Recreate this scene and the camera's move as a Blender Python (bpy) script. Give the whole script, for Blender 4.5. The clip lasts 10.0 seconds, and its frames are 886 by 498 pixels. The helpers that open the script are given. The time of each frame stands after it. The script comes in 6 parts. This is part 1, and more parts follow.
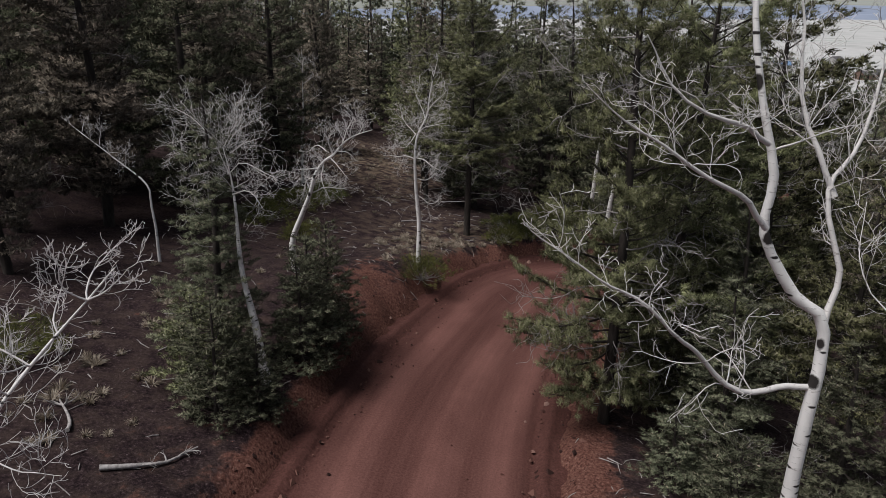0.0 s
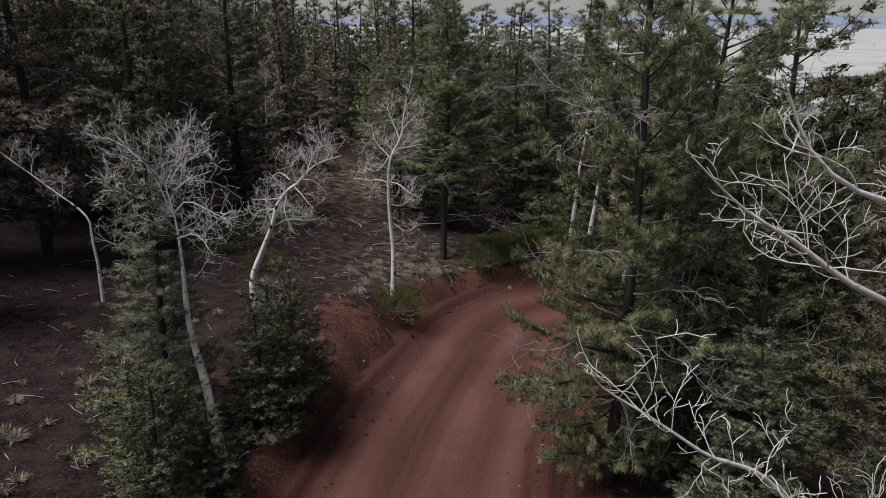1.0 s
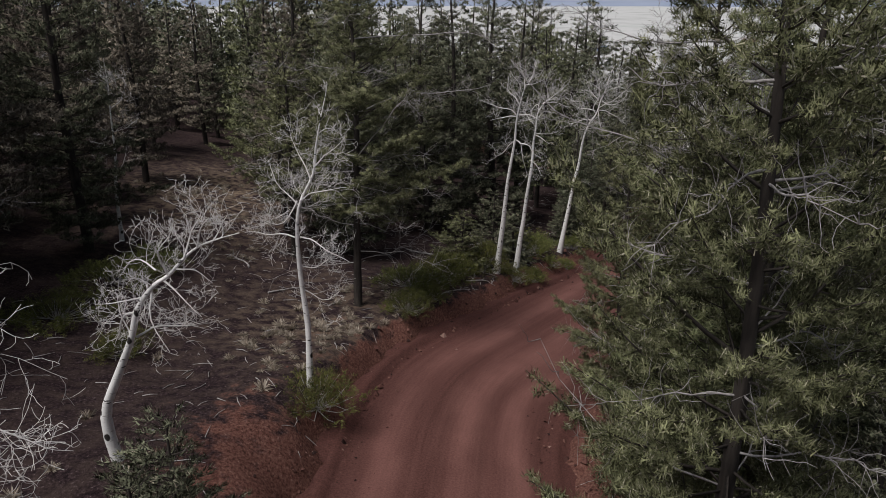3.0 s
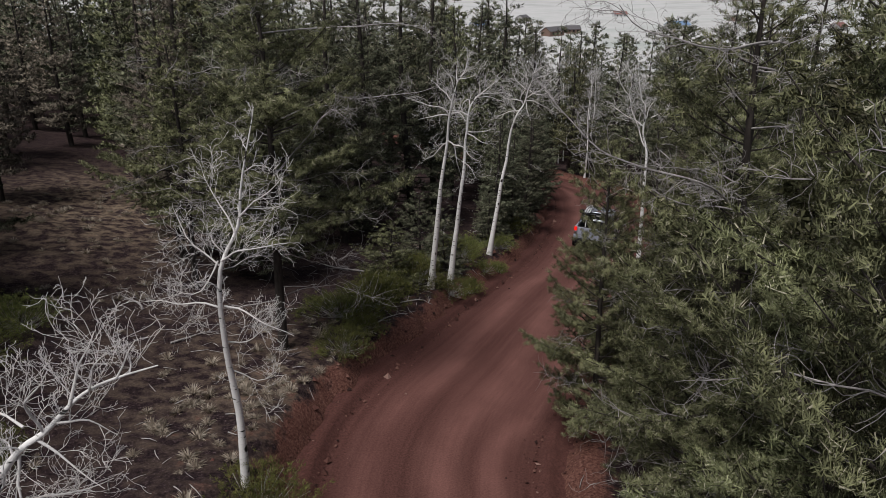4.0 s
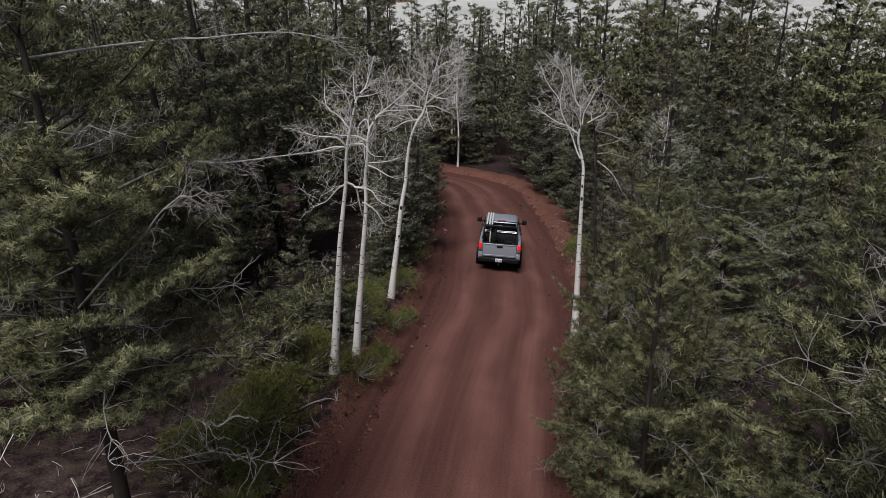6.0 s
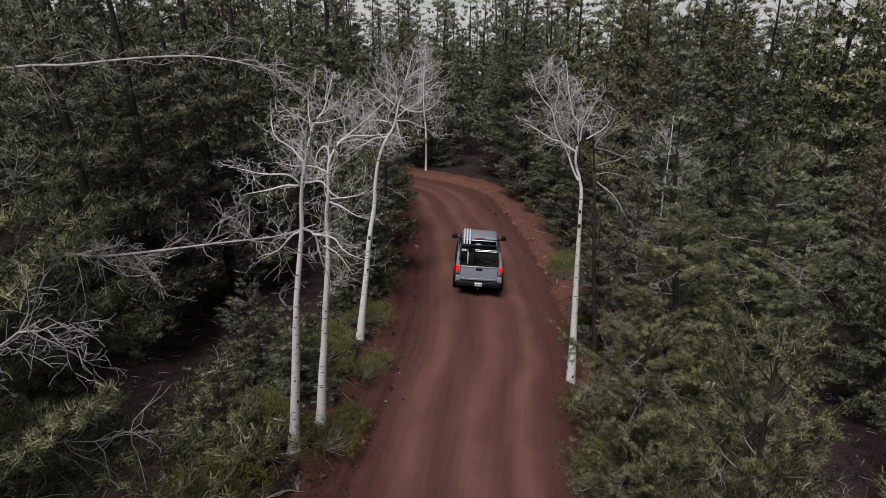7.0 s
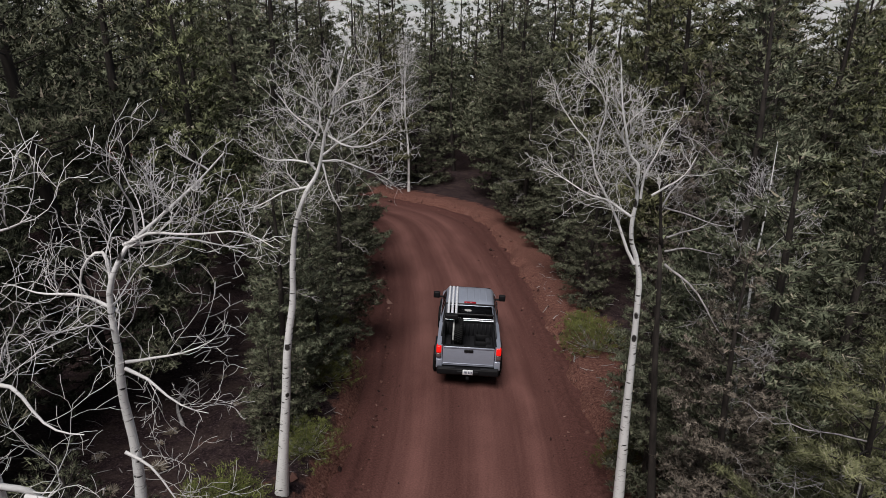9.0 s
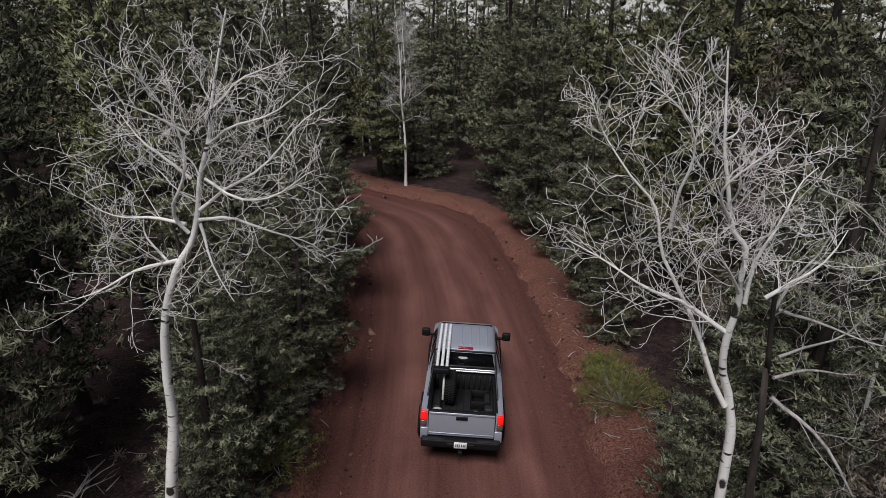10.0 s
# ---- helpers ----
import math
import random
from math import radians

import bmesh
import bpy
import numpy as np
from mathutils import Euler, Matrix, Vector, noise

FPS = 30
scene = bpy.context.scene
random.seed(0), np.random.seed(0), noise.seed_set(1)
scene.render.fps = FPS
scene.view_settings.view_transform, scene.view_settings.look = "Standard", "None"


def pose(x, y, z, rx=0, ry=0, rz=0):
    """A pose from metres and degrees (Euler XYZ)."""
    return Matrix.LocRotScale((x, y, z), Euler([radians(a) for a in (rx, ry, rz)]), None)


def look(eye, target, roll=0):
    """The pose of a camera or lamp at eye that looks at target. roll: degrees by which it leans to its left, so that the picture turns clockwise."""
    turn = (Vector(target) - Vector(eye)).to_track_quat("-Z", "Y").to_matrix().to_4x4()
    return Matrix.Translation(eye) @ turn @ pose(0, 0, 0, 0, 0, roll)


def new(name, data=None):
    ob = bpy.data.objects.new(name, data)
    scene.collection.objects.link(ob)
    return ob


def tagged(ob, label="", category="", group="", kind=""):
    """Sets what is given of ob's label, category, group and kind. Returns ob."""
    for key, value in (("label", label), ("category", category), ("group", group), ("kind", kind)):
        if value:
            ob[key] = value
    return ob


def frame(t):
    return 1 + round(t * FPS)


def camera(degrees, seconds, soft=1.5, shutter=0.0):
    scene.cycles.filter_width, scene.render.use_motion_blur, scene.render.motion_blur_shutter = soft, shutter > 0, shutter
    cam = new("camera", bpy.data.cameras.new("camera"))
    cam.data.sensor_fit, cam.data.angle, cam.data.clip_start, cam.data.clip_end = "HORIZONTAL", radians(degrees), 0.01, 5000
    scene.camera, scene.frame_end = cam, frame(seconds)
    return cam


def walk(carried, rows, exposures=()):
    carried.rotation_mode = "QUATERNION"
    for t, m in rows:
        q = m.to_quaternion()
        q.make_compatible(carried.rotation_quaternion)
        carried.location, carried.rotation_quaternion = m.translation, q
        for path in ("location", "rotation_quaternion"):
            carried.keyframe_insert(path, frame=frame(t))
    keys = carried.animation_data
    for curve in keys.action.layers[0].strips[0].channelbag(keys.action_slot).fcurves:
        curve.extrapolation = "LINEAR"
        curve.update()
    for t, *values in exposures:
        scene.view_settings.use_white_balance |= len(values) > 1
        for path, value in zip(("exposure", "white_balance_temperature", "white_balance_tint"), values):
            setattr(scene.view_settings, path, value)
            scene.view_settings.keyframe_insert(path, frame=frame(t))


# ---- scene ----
cam = camera(64.2, 10.0, soft=0.7)
METRES, EYE, TILT, LEAN, TURN = 36.0, 9.0, -18.6, 0.0, 0.0
ROWS = [
    (0.0, 0.0, 0.0, 0.0, 0.0, 0.0, -0.0),
    (0.5, -0.0014, 0.0262, 0.0099, -0.98, 0.39, 0.3),
    (1.0, -0.0057, 0.0538, 0.0203, -2.43, 0.58, 0.77),
    (1.5, -0.0111, 0.0878, 0.0331, -4.36, 0.55, 1.47),
    (2.0, -0.0164, 0.1237, 0.0466, -6.41, 0.24, 2.15),
    (3.5, -0.0397, 0.255, 0.0978, -16.87, -2.68, 5.69),
    (4.0, -0.0432, 0.3043, 0.1176, -21.61, -4.11, 7.35),
    (4.5, -0.0407, 0.3501, 0.1345, -25.51, -5.25, 8.65),
    (5.0, -0.0312, 0.3954, 0.1506, -28.65, -6.32, 9.66),
    (5.5, -0.0157, 0.4435, 0.1662, -31.57, -7.38, 10.63),
    (7.0, 0.053, 0.5721, 0.2042, -37.48, -9.72, 12.33),
    (7.5, 0.0897, 0.6061, 0.2078, -37.4, -9.65, 12.34),
    (8.0, 0.1285, 0.6466, 0.204, -37.21, -8.9, 12.28),
    (8.5, 0.1649, 0.6932, 0.2076, -37.66, -8.76, 12.4),
    (9.0, 0.209, 0.7431, 0.219, -37.96, -9.56, 12.56),
    (9.5, 0.2562, 0.7893, 0.2273, -37.71, -10.49, 12.61),
    (10.0, 0.3047, 0.8377, 0.2318, -37.18, -11.17, 12.44),
]
walk(cam, [(t, pose(0, 0, EYE, TILT, LEAN, TURN) @ pose(METRES * x, METRES * y, METRES * z, 90 + pitch, roll, yaw)) for t, x, y, z, yaw, pitch, roll in ROWS])

EXPOSURE = 1.12
scene.view_settings.exposure = EXPOSURE

# ---- overcast daylight ----
SUN_EL, SUN_AZ = 62.0, 238.0
world = bpy.data.worlds.new("overcast_sky")
scene.world = world
world.use_nodes = True
wn, wl = world.node_tree.nodes, world.node_tree.links
sky = wn.new("ShaderNodeTexSky")
sky.sky_type = "NISHITA"
sky.sun_disc = False
sky.sun_elevation, sky.sun_rotation = radians(SUN_EL), radians(SUN_AZ)
sky.air_density, sky.dust_density, sky.altitude = 1.0, 3.0, 2600
grey = wn.new("ShaderNodeHueSaturation")
grey.inputs["Saturation"].default_value = 0.5
wl.new(sky.outputs[0], grey.inputs["Color"])
wl.new(grey.outputs[0], wn["Background"].inputs["Color"])
wn["Background"].inputs["Strength"].default_value = 0.026
sun = new("sun", bpy.data.lights.new("sun", "SUN"))
sun.data.energy, sun.data.angle, sun.data.color = 1.75, radians(30), (1.0, 0.96, 0.93)
sun.matrix_world = look((0, 0, 60), (60 * math.sin(radians(SUN_AZ)) / math.tan(radians(SUN_EL)) * -1, 60 * math.cos(radians(SUN_AZ)) / math.tan(radians(SUN_EL)) * -1, 0))


# ---- mesh tools ----
class Geo:
    """Gathers vertices and faces for one mesh."""

    def __init__(self):
        self.v, self.f, self.n = [], [], 0

    def add(self, v, f):
        v = np.asarray(v, float).reshape(-1, 3)
        f = np.asarray(f, np.int64)
        self.v.append(v)
        self.f.append(f + self.n)
        self.n += len(v)

    def tube(self, pts, radii, sides, closed=True):
        pts, radii = np.asarray(pts, float), np.asarray(radii, float)
        n = len(pts)
        tan = np.gradient(pts, axis=0)
        tan /= np.linalg.norm(tan, axis=1)[:, None] + 1e-9
        ref = np.array([0.31, 0.95, 0.05]) if abs(tan[0][2]) > 0.7 else np.array([0.02, 0.05, 1.0])
        a = np.cross(tan, ref)
        a /= np.linalg.norm(a, axis=1)[:, None] + 1e-9
        b = np.cross(tan, a)
        ang = np.arange(sides) * 2 * math.pi / sides
        ring = a[:, None, :] * np.cos(ang)[None, :, None] + b[:, None, :] * np.sin(ang)[None, :, None]
        v = (pts[:, None, :] + ring * radii[:, None, None]).reshape(-1, 3)
        i = np.arange(n - 1)[:, None] * sides
        j = np.arange(sides)[None, :]
        k = (j + 1) % sides
        f = np.stack([i + j, i + k, i + sides + k, i + sides + j], -1).reshape(-1, 4)
        self.add(v, f)
        if closed:
            self.add(np.concatenate([v[-sides:], pts[-1:] + tan[-1:] * radii[-1]]), [(s, (s + 1) % sides, sides) for s in range(sides)])
            self.add(np.concatenate([v[:sides], pts[:1]]), [((s + 1) % sides, s, sides) for s in range(sides)])

    def box(self, lo, hi):
        x0, y0, z0 = lo
        x1, y1, z1 = hi
        v = [(x0, y0, z0), (x1, y0, z0), (x1, y1, z0), (x0, y1, z0), (x0, y0, z1), (x1, y0, z1), (x1, y1, z1), (x0, y1, z1)]
        self.add(v, [(0, 3, 2, 1), (4, 5, 6, 7), (0, 1, 5, 4), (1, 2, 6, 5), (2, 3, 7, 6), (3, 0, 4, 7)])

    def mesh(self, name, material, smooth=True, normals=None):
        me = bpy.data.meshes.new(name)
        v = np.concatenate(self.v) if self.v else np.zeros((0, 3))
        sizes = np.concatenate([np.full(len(f), f.shape[1]) for f in self.f])
        loops = np.concatenate([f.ravel() for f in self.f])
        me.vertices.add(len(v))
        me.vertices.foreach_set("co", v.ravel())
        me.loops.add(len(loops))
        me.loops.foreach_set("vertex_index", loops.astype(np.int32))
        me.polygons.add(len(sizes))
        starts = np.concatenate([[0], np.cumsum(sizes)[:-1]]).astype(np.int32)
        me.polygons.foreach_set("loop_start", starts)
        me.polygons.foreach_set("loop_total", sizes.astype(np.int32))
        me.polygons.foreach_set("use_smooth", np.full(len(sizes), smooth))
        me.update(calc_edges=True)
        if normals is not None:
            me.normals_split_custom_set_from_vertices(normals)
        me.materials.append(material)
        return me


def part(name, geo, material, parent=None, label="", smooth=True):
    """One mesh object from a Geo, a bmesh or a mesh, under its thing."""
    if isinstance(geo, Geo):
        me = geo.mesh(name, material, smooth)
    elif isinstance(geo, bmesh.types.BMesh):
        me = bpy.data.meshes.new(name)
        geo.to_mesh(me)
        geo.free()
        me.materials.append(material)
        if smooth:
            me.polygons.foreach_set("use_smooth", [True] * len(me.polygons))
    else:
        me = geo
    ob = new(name, me)
    ob.parent = parent
    if label:
        ob["label"] = label
    return ob


def thing(name, place, label, category, group="", kind=""):
    ob = new(name)
    ob.matrix_basis = place
    return tagged(ob, label, category, group, kind)


# ---- materials ----
def material(name, rough=0.7, metal=0.0, spec=0.3):
    m = bpy.data.materials.new(name)
    m.use_nodes = True
    n, l = m.node_tree.nodes, m.node_tree.links
    b = n["Principled BSDF"]
    b.inputs["Roughness"].default_value, b.inputs["Metallic"].default_value = rough, metal
    b.inputs["Specular IOR Level"].default_value = spec
    return m, n, l, b


def ramp(n, l, value, stops):
    r = n.new("ShaderNodeValToRGB")
    while len(r.color_ramp.elements) < len(stops):
        r.color_ramp.elements.new(0.5)
    for e, (p, c) in zip(r.color_ramp.elements, stops):
        e.position, e.color = p, (*c, 1)
    l.new(value, r.inputs[0])
    return r.outputs[0]


def noise_tex(n, l, scale, detail=4, vec=None, stretch=None, rough=0.6):
    t = n.new("ShaderNodeTexNoise")
    t.inputs["Scale"].default_value, t.inputs["Detail"].default_value, t.inputs["Roughness"].default_value = scale, detail, rough
    if vec is not None:
        if stretch:
            mp = n.new("ShaderNodeMapping")
            mp.inputs["Scale"].default_value = stretch
            l.new(vec, mp.inputs[0])
            vec = mp.outputs[0]
        l.new(vec, t.inputs["Vector"])
    return t.outputs["Fac"]


def mix(n, l, fac, a, b, mode="MIX"):
    m = n.new("ShaderNodeMix")
    m.data_type, m.blend_type = "RGBA", mode
    for sock, val in ((0, fac), (6, a), (7, b)):
        if isinstance(val, (int, float)):
            m.inputs[sock].default_value = val
        elif isinstance(val, tuple):
            m.inputs[sock].default_value = (*val, 1)
        else:
            l.new(val, m.inputs[sock])
    return m.outputs[2]


def math_node(n, l, op, a, b=0.0, c=None):
    m = n.new("ShaderNodeMath")
    m.operation = op
    for i, val in enumerate((a, b) if c is None else (a, b, c)):
        if isinstance(val, (int, float)):
            m.inputs[i].default_value = val
        else:
            l.new(val, m.inputs[i])
    return m.outputs[0]


def bump(n, l, b, height, strength=0.5, distance=0.05):
    u = n.new("ShaderNodeBump")
    u.inputs["Strength"].default_value, u.inputs["Distance"].default_value = strength, distance
    l.new(height, u.inputs["Height"])
    l.new(u.outputs[0], b.inputs["Normal"])


def coords(n, kind="Object"):
    return n.new("ShaderNodeTexCoord").outputs[kind]


def needle_material(name, dark, light, brown):
    m, n, l, b = material(name, 0.8, 0, 0.08)
    rnd = n.new("ShaderNodeObjectInfo").outputs["Random"]
    isl = n.new("ShaderNodeNewGeometry").outputs["Random Per Island"]
    co = coords(n)
    clump = math_node(n, l, "MULTIPLY_ADD", noise_tex(n, l, 0.9, 2, co), 0.4, math_node(n, l, "MULTIPLY", noise_tex(n, l, 3.6, 2, co), 0.6))
    c = ramp(n, l, clump, [(0.36, dark), (0.52, tuple((p + q) / 2 for p, q in zip(dark, light))), (0.66, light)])
    c = mix(n, l, ramp(n, l, isl, [(0.86, (0, 0, 0)), (0.98, (0.8, 0.8, 0.8))]), c, brown)
    hs = n.new("ShaderNodeHueSaturation")
    l.new(c, hs.inputs["Color"])
    l.new(math_node(n, l, "MULTIPLY_ADD", rnd, 0.03, 0.485), hs.inputs["Hue"])
    tone = math_node(n, l, "MULTIPLY_ADD", rnd, 0.5, 0.72)
    l.new(math_node(n, l, "MULTIPLY", tone, math_node(n, l, "MULTIPLY_ADD", isl, 0.7, 0.65)), hs.inputs["Value"])
    l.new(hs.outputs[0], b.inputs["Base Color"])
    return m


NEEDLES = needle_material("fir_needles", (0.050, 0.055, 0.037), (0.222, 0.236, 0.158), (0.23, 0.195, 0.155))
NEEDLES_OLIVE = needle_material("olive_needles", (0.050, 0.054, 0.028), (0.250, 0.258, 0.140), (0.28, 0.255, 0.21))
NEEDLES_DULL = needle_material("dull_needles", (0.080, 0.069, 0.058), (0.285, 0.248, 0.202), (0.24, 0.195, 0.16))
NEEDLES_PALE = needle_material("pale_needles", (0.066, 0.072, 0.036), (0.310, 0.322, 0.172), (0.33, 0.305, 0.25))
JUNIPER = needle_material("juniper_scales", (0.052, 0.060, 0.020), (0.175, 0.185, 0.058), (0.14, 0.12, 0.07))


def bark_material(name, a, c, scale=9):
    m, n, l, b = material(name, 0.9)
    f = noise_tex(n, l, scale, 6, coords(n), (1, 1, 0.25))
    l.new(ramp(n, l, f, [(0.3, a), (0.7, c)]), b.inputs["Base Color"])
    bump(n, l, b, f, 0.7, 0.03)
    return m


PINE_BARK = bark_material("fir_bark", (0.016, 0.013, 0.012), (0.060, 0.050, 0.044))
DEAD_WOOD = bark_material("dead_twig_wood", (0.17, 0.157, 0.153), (0.48, 0.455, 0.455), 14)


def aspen_material(name, white, mark, scarred=True):
    m, n, l, b = material(name, 0.7)
    co = coords(n)
    c = ramp(n, l, noise_tex(n, l, 2.2, 5, co), [(0.3, tuple(v * 0.82 for v in white)), (0.7, white)])
    scars = noise_tex(n, l, 3.0, 5, co, (2.0, 2.0, 11.0), 0.75)
    c = mix(n, l, ramp(n, l, scars, [(0.58, (0, 0, 0)), (0.63, (0.8, 0.8, 0.8))]), c, mark)
    if scarred:
        for scale, stretch, lo, hi in ((2.1, (1.5, 1.5, 1.15), 0.17, 0.22), (5.2, (0.8, 0.8, 2.6), 0.17, 0.24)):
            vo = n.new("ShaderNodeTexVoronoi")
            vo.inputs["Scale"].default_value = scale
            mp = n.new("ShaderNodeMapping")
            mp.inputs["Scale"].default_value = stretch
            l.new(co, mp.inputs[0])
            l.new(mp.outputs[0], vo.inputs["Vector"])
            edge = math_node(n, l, "MULTIPLY_ADD", noise_tex(n, l, 14, 3, co), 0.14, vo.outputs["Distance"])
            c = mix(n, l, ramp(n, l, edge, [(lo + 0.05, (1, 1, 1)), (hi + 0.05, (0, 0, 0))]), c, (0.03, 0.026, 0.025))
    l.new(c, b.inputs["Base Color"])
    bump(n, l, b, scars, 0.35, 0.01)
    return m


ASPEN_BARK = aspen_material("aspen_bark", (0.84, 0.83, 0.82), (0.30, 0.29, 0.28))
ASPEN_LIMB = aspen_material("aspen_limb_bark", (0.74, 0.72, 0.71), (0.30, 0.28, 0.27), False)
m_, n_, l_, b_ = material("aspen_twig", 0.8)
l_.new(ramp(n_, l_, noise_tex(n_, l_, 5, 3, coords(n_)), [(0.3, (0.48, 0.46, 0.465)), (0.7, (0.72, 0.70, 0.705))]), b_.inputs["Base Color"])
ASPEN_TWIG = m_


def attr(n, name):
    a = n.new("ShaderNodeAttribute")
    a.attribute_name = name
    return a.outputs["Fac"]


# forest floor: dark needle litter, pale dry grass, red soil beside the road, meadow far down in the valley with haze in
# its colour
m_, n, l, b = material("forest_floor", 0.95, 0, 0.1)
co = coords(n)
big, mid, fine = noise_tex(n, l, 0.35, 5, co), noise_tex(n, l, 2.4, 6, co), noise_tex(n, l, 16, 6, co, rough=0.75)
litter = ramp(n, l, fine, [(0.38, (0.008, 0.005, 0.006)), (0.50, (0.026, 0.016, 0.018)), (0.60, (0.055, 0.036, 0.039)), (0.70, (0.24, 0.19, 0.195))])
litter = mix(n, l, ramp(n, l, mid, [(0.4, (0, 0, 0)), (0.65, (0.6, 0.6, 0.6))]), litter, (0.036, 0.022, 0.024))
straw = ramp(n, l, fine, [(0.3, (0.13, 0.095, 0.072)), (0.7, (0.32, 0.25, 0.18))])
dryf = math_node(n, l, "MULTIPLY", attr(n, "dry"), ramp(n, l, mid, [(0.42, (0, 0, 0)), (0.62, (1, 1, 1))]))
c = mix(n, l, dryf, litter, straw)
red = ramp(n, l, fine, [(0.36, (0.045, 0.019, 0.015)), (0.50, (0.135, 0.060, 0.047)), (0.62, (0.20, 0.105, 0.085)), (0.74, (0.40, 0.27, 0.23))])
redf = math_node(n, l, "ADD", attr(n, "red"), math_node(n, l, "MULTIPLY_ADD", mid, 1.8, -0.9))
c = mix(n, l, ramp(n, l, redf, [(0.3, (0, 0, 0)), (0.62, (1, 1, 1))]), c, red)
# meadow tones are paled and blued to paint in the valley's haze
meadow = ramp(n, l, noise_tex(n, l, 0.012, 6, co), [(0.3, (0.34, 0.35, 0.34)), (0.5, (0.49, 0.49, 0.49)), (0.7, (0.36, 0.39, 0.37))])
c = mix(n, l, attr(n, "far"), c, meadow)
l.new(c, b.inputs["Base Color"])
bump(n, l, b, math_node(n, l, "ADD", fine, mid), 0.9, 0.06)
FLOOR = m_

# packed red dirt with paler wheel lines
m_, n, l, b = material("red_dirt_road", 0.85, 0, 0.15)
uv = coords(n, "UV")
sx = n.new("ShaderNodeSeparateXYZ")
l.new(uv, sx.inputs[0])
streak = noise_tex(n, l, 1.0, 5, uv, (1.1, 0.05, 1))
streak2 = noise_tex(n, l, 1.0, 6, uv, (6.0, 0.14, 1))
patch = noise_tex(n, l, 0.45, 5, uv, (1, 0.6, 1))
fine = noise_tex(n, l, 20, 6, uv, rough=0.75)
clod = noise_tex(n, l, 7, 6, uv, rough=0.7)
wob = math_node(n, l, "MULTIPLY_ADD", noise_tex(n, l, 0.12, 2, uv, (0, 1, 0)), 1.6, -0.8)
u = math_node(n, l, "ADD", sx.outputs["X"], wob)
track = None
for c0, w0 in ((-1.35, 0.42), (0.30, 0.50), (1.55, 0.34)):
    d_ = math_node(n, l, "DIVIDE", math_node(n, l, "SUBTRACT", u, c0), w0)
    e_ = math_node(n, l, "POWER", 2.718, math_node(n, l, "MULTIPLY", math_node(n, l, "MULTIPLY", d_, d_), -1.0))
    track = e_ if track is None else math_node(n, l, "MAXIMUM", track, e_)
pale = math_node(n, l, "MULTIPLY", track, ramp(n, l, patch, [(0.30, (0.25, 0.25, 0.25)), (0.6, (1, 1, 1))]))
c = ramp(n, l, streak, [(0.34, (0.0353, 0.0115, 0.0095)), (0.5, (0.0588, 0.0209, 0.0181)), (0.66, (0.1025, 0.0442, 0.0387))])
c = mix(n, l, math_node(n, l, "MULTIPLY", pale, 0.75), c, (0.262, 0.124, 0.107))
c = mix(n, l, 0.25, c, ramp(n, l, streak2, [(0.38, (0.0504, 0.0182, 0.0146)), (0.62, (0.1680, 0.0790, 0.0671))]))
rough_edge = math_node(n, l, "MULTIPLY", attr(n, "edge"), ramp(n, l, clod, [(0.40, (0.15, 0.15, 0.15)), (0.55, (1, 1, 1))]))
c = mix(n, l, ramp(n, l, rough_edge, [(0.15, (0, 0, 0)), (0.8, (0.9, 0.9, 0.9))]), c, (0.0470, 0.0158, 0.0129))
c = mix(n, l, 0.36, c, ramp(n, l, fine, [(0.36, (0.036, 0.0132, 0.0108)), (0.64, (0.200, 0.0960, 0.0830))]))
l.new(c, b.inputs["Base Color"])
bump(n, l, b, math_node(n, l, "MULTIPLY_ADD", clod, math_node(n, l, "MULTIPLY_ADD", attr(n, "edge"), 2.2, 0.15), math_node(n, l, "MULTIPLY", fine, 0.5)), 0.5, 0.05)
ROAD = m_

# ---- plan of the road and the lie of the land ----
CENTRE = [(-2.0, -40), (-1.6, -10), (-1.0, 4), (-0.45, 11), (0.35, 15.5), (1.7, 20), (2.95, 23.3), (4.7, 26), (7.45, 28.75), (10.3, 31.7), (13.4, 34.7), (16.9, 38.2),
          (20.8, 43.0), (24.9, 48.6), (28.4, 54.2), (30.3, 58.4), (29.9, 62.6), (28.6, 67.2), (26, 73.5), (21, 83), (14, 95)]
HALF = [2.6, 2.6, 2.6, 2.55, 2.5, 2.6, 2.7, 2.8, 2.85, 2.9, 2.95, 3.0, 3.05, 3.1, 3.3, 3.5, 2.7, 2.5, 2.5, 2.6, 2.6]


def spline(points, step=0.25):
    p = np.array(points, float)
    p = np.vstack([2 * p[0] - p[1], p, 2 * p[-1] - p[-2]])
    out = []
    for i in range(1, len(p) - 2):
        t = np.linspace(0, 1, max(3, int(np.linalg.norm(p[i + 1][:2] - p[i][:2]) / step)), endpoint=False)[:, None]
        out.append(0.5 * (2 * p[i] + (p[i + 1] - p[i - 1]) * t + (2 * p[i - 1] - 5 * p[i] + 4 * p[i + 1] - p[i + 2]) * t ** 2 + (3 * p[i] - p[i - 1] - 3 * p[i + 1] + p[i + 2]) * t ** 3))
    return np.vstack(out + [p[-2:-1]])


LINE = spline([(*c_, h_) for c_, h_ in zip(CENTRE, HALF)], 0.2)
TANG = np.gradient(LINE[:, :2], axis=0)
TANG /= np.linalg.norm(TANG, axis=1)[:, None]
RIGHT = np.stack([TANG[:, 1], -TANG[:, 0]], 1)


def smooth(a, lo, hi):
    t = np.clip((a - lo) / (hi - lo), 0, 1)
    return t * t * (3 - 2 * t)


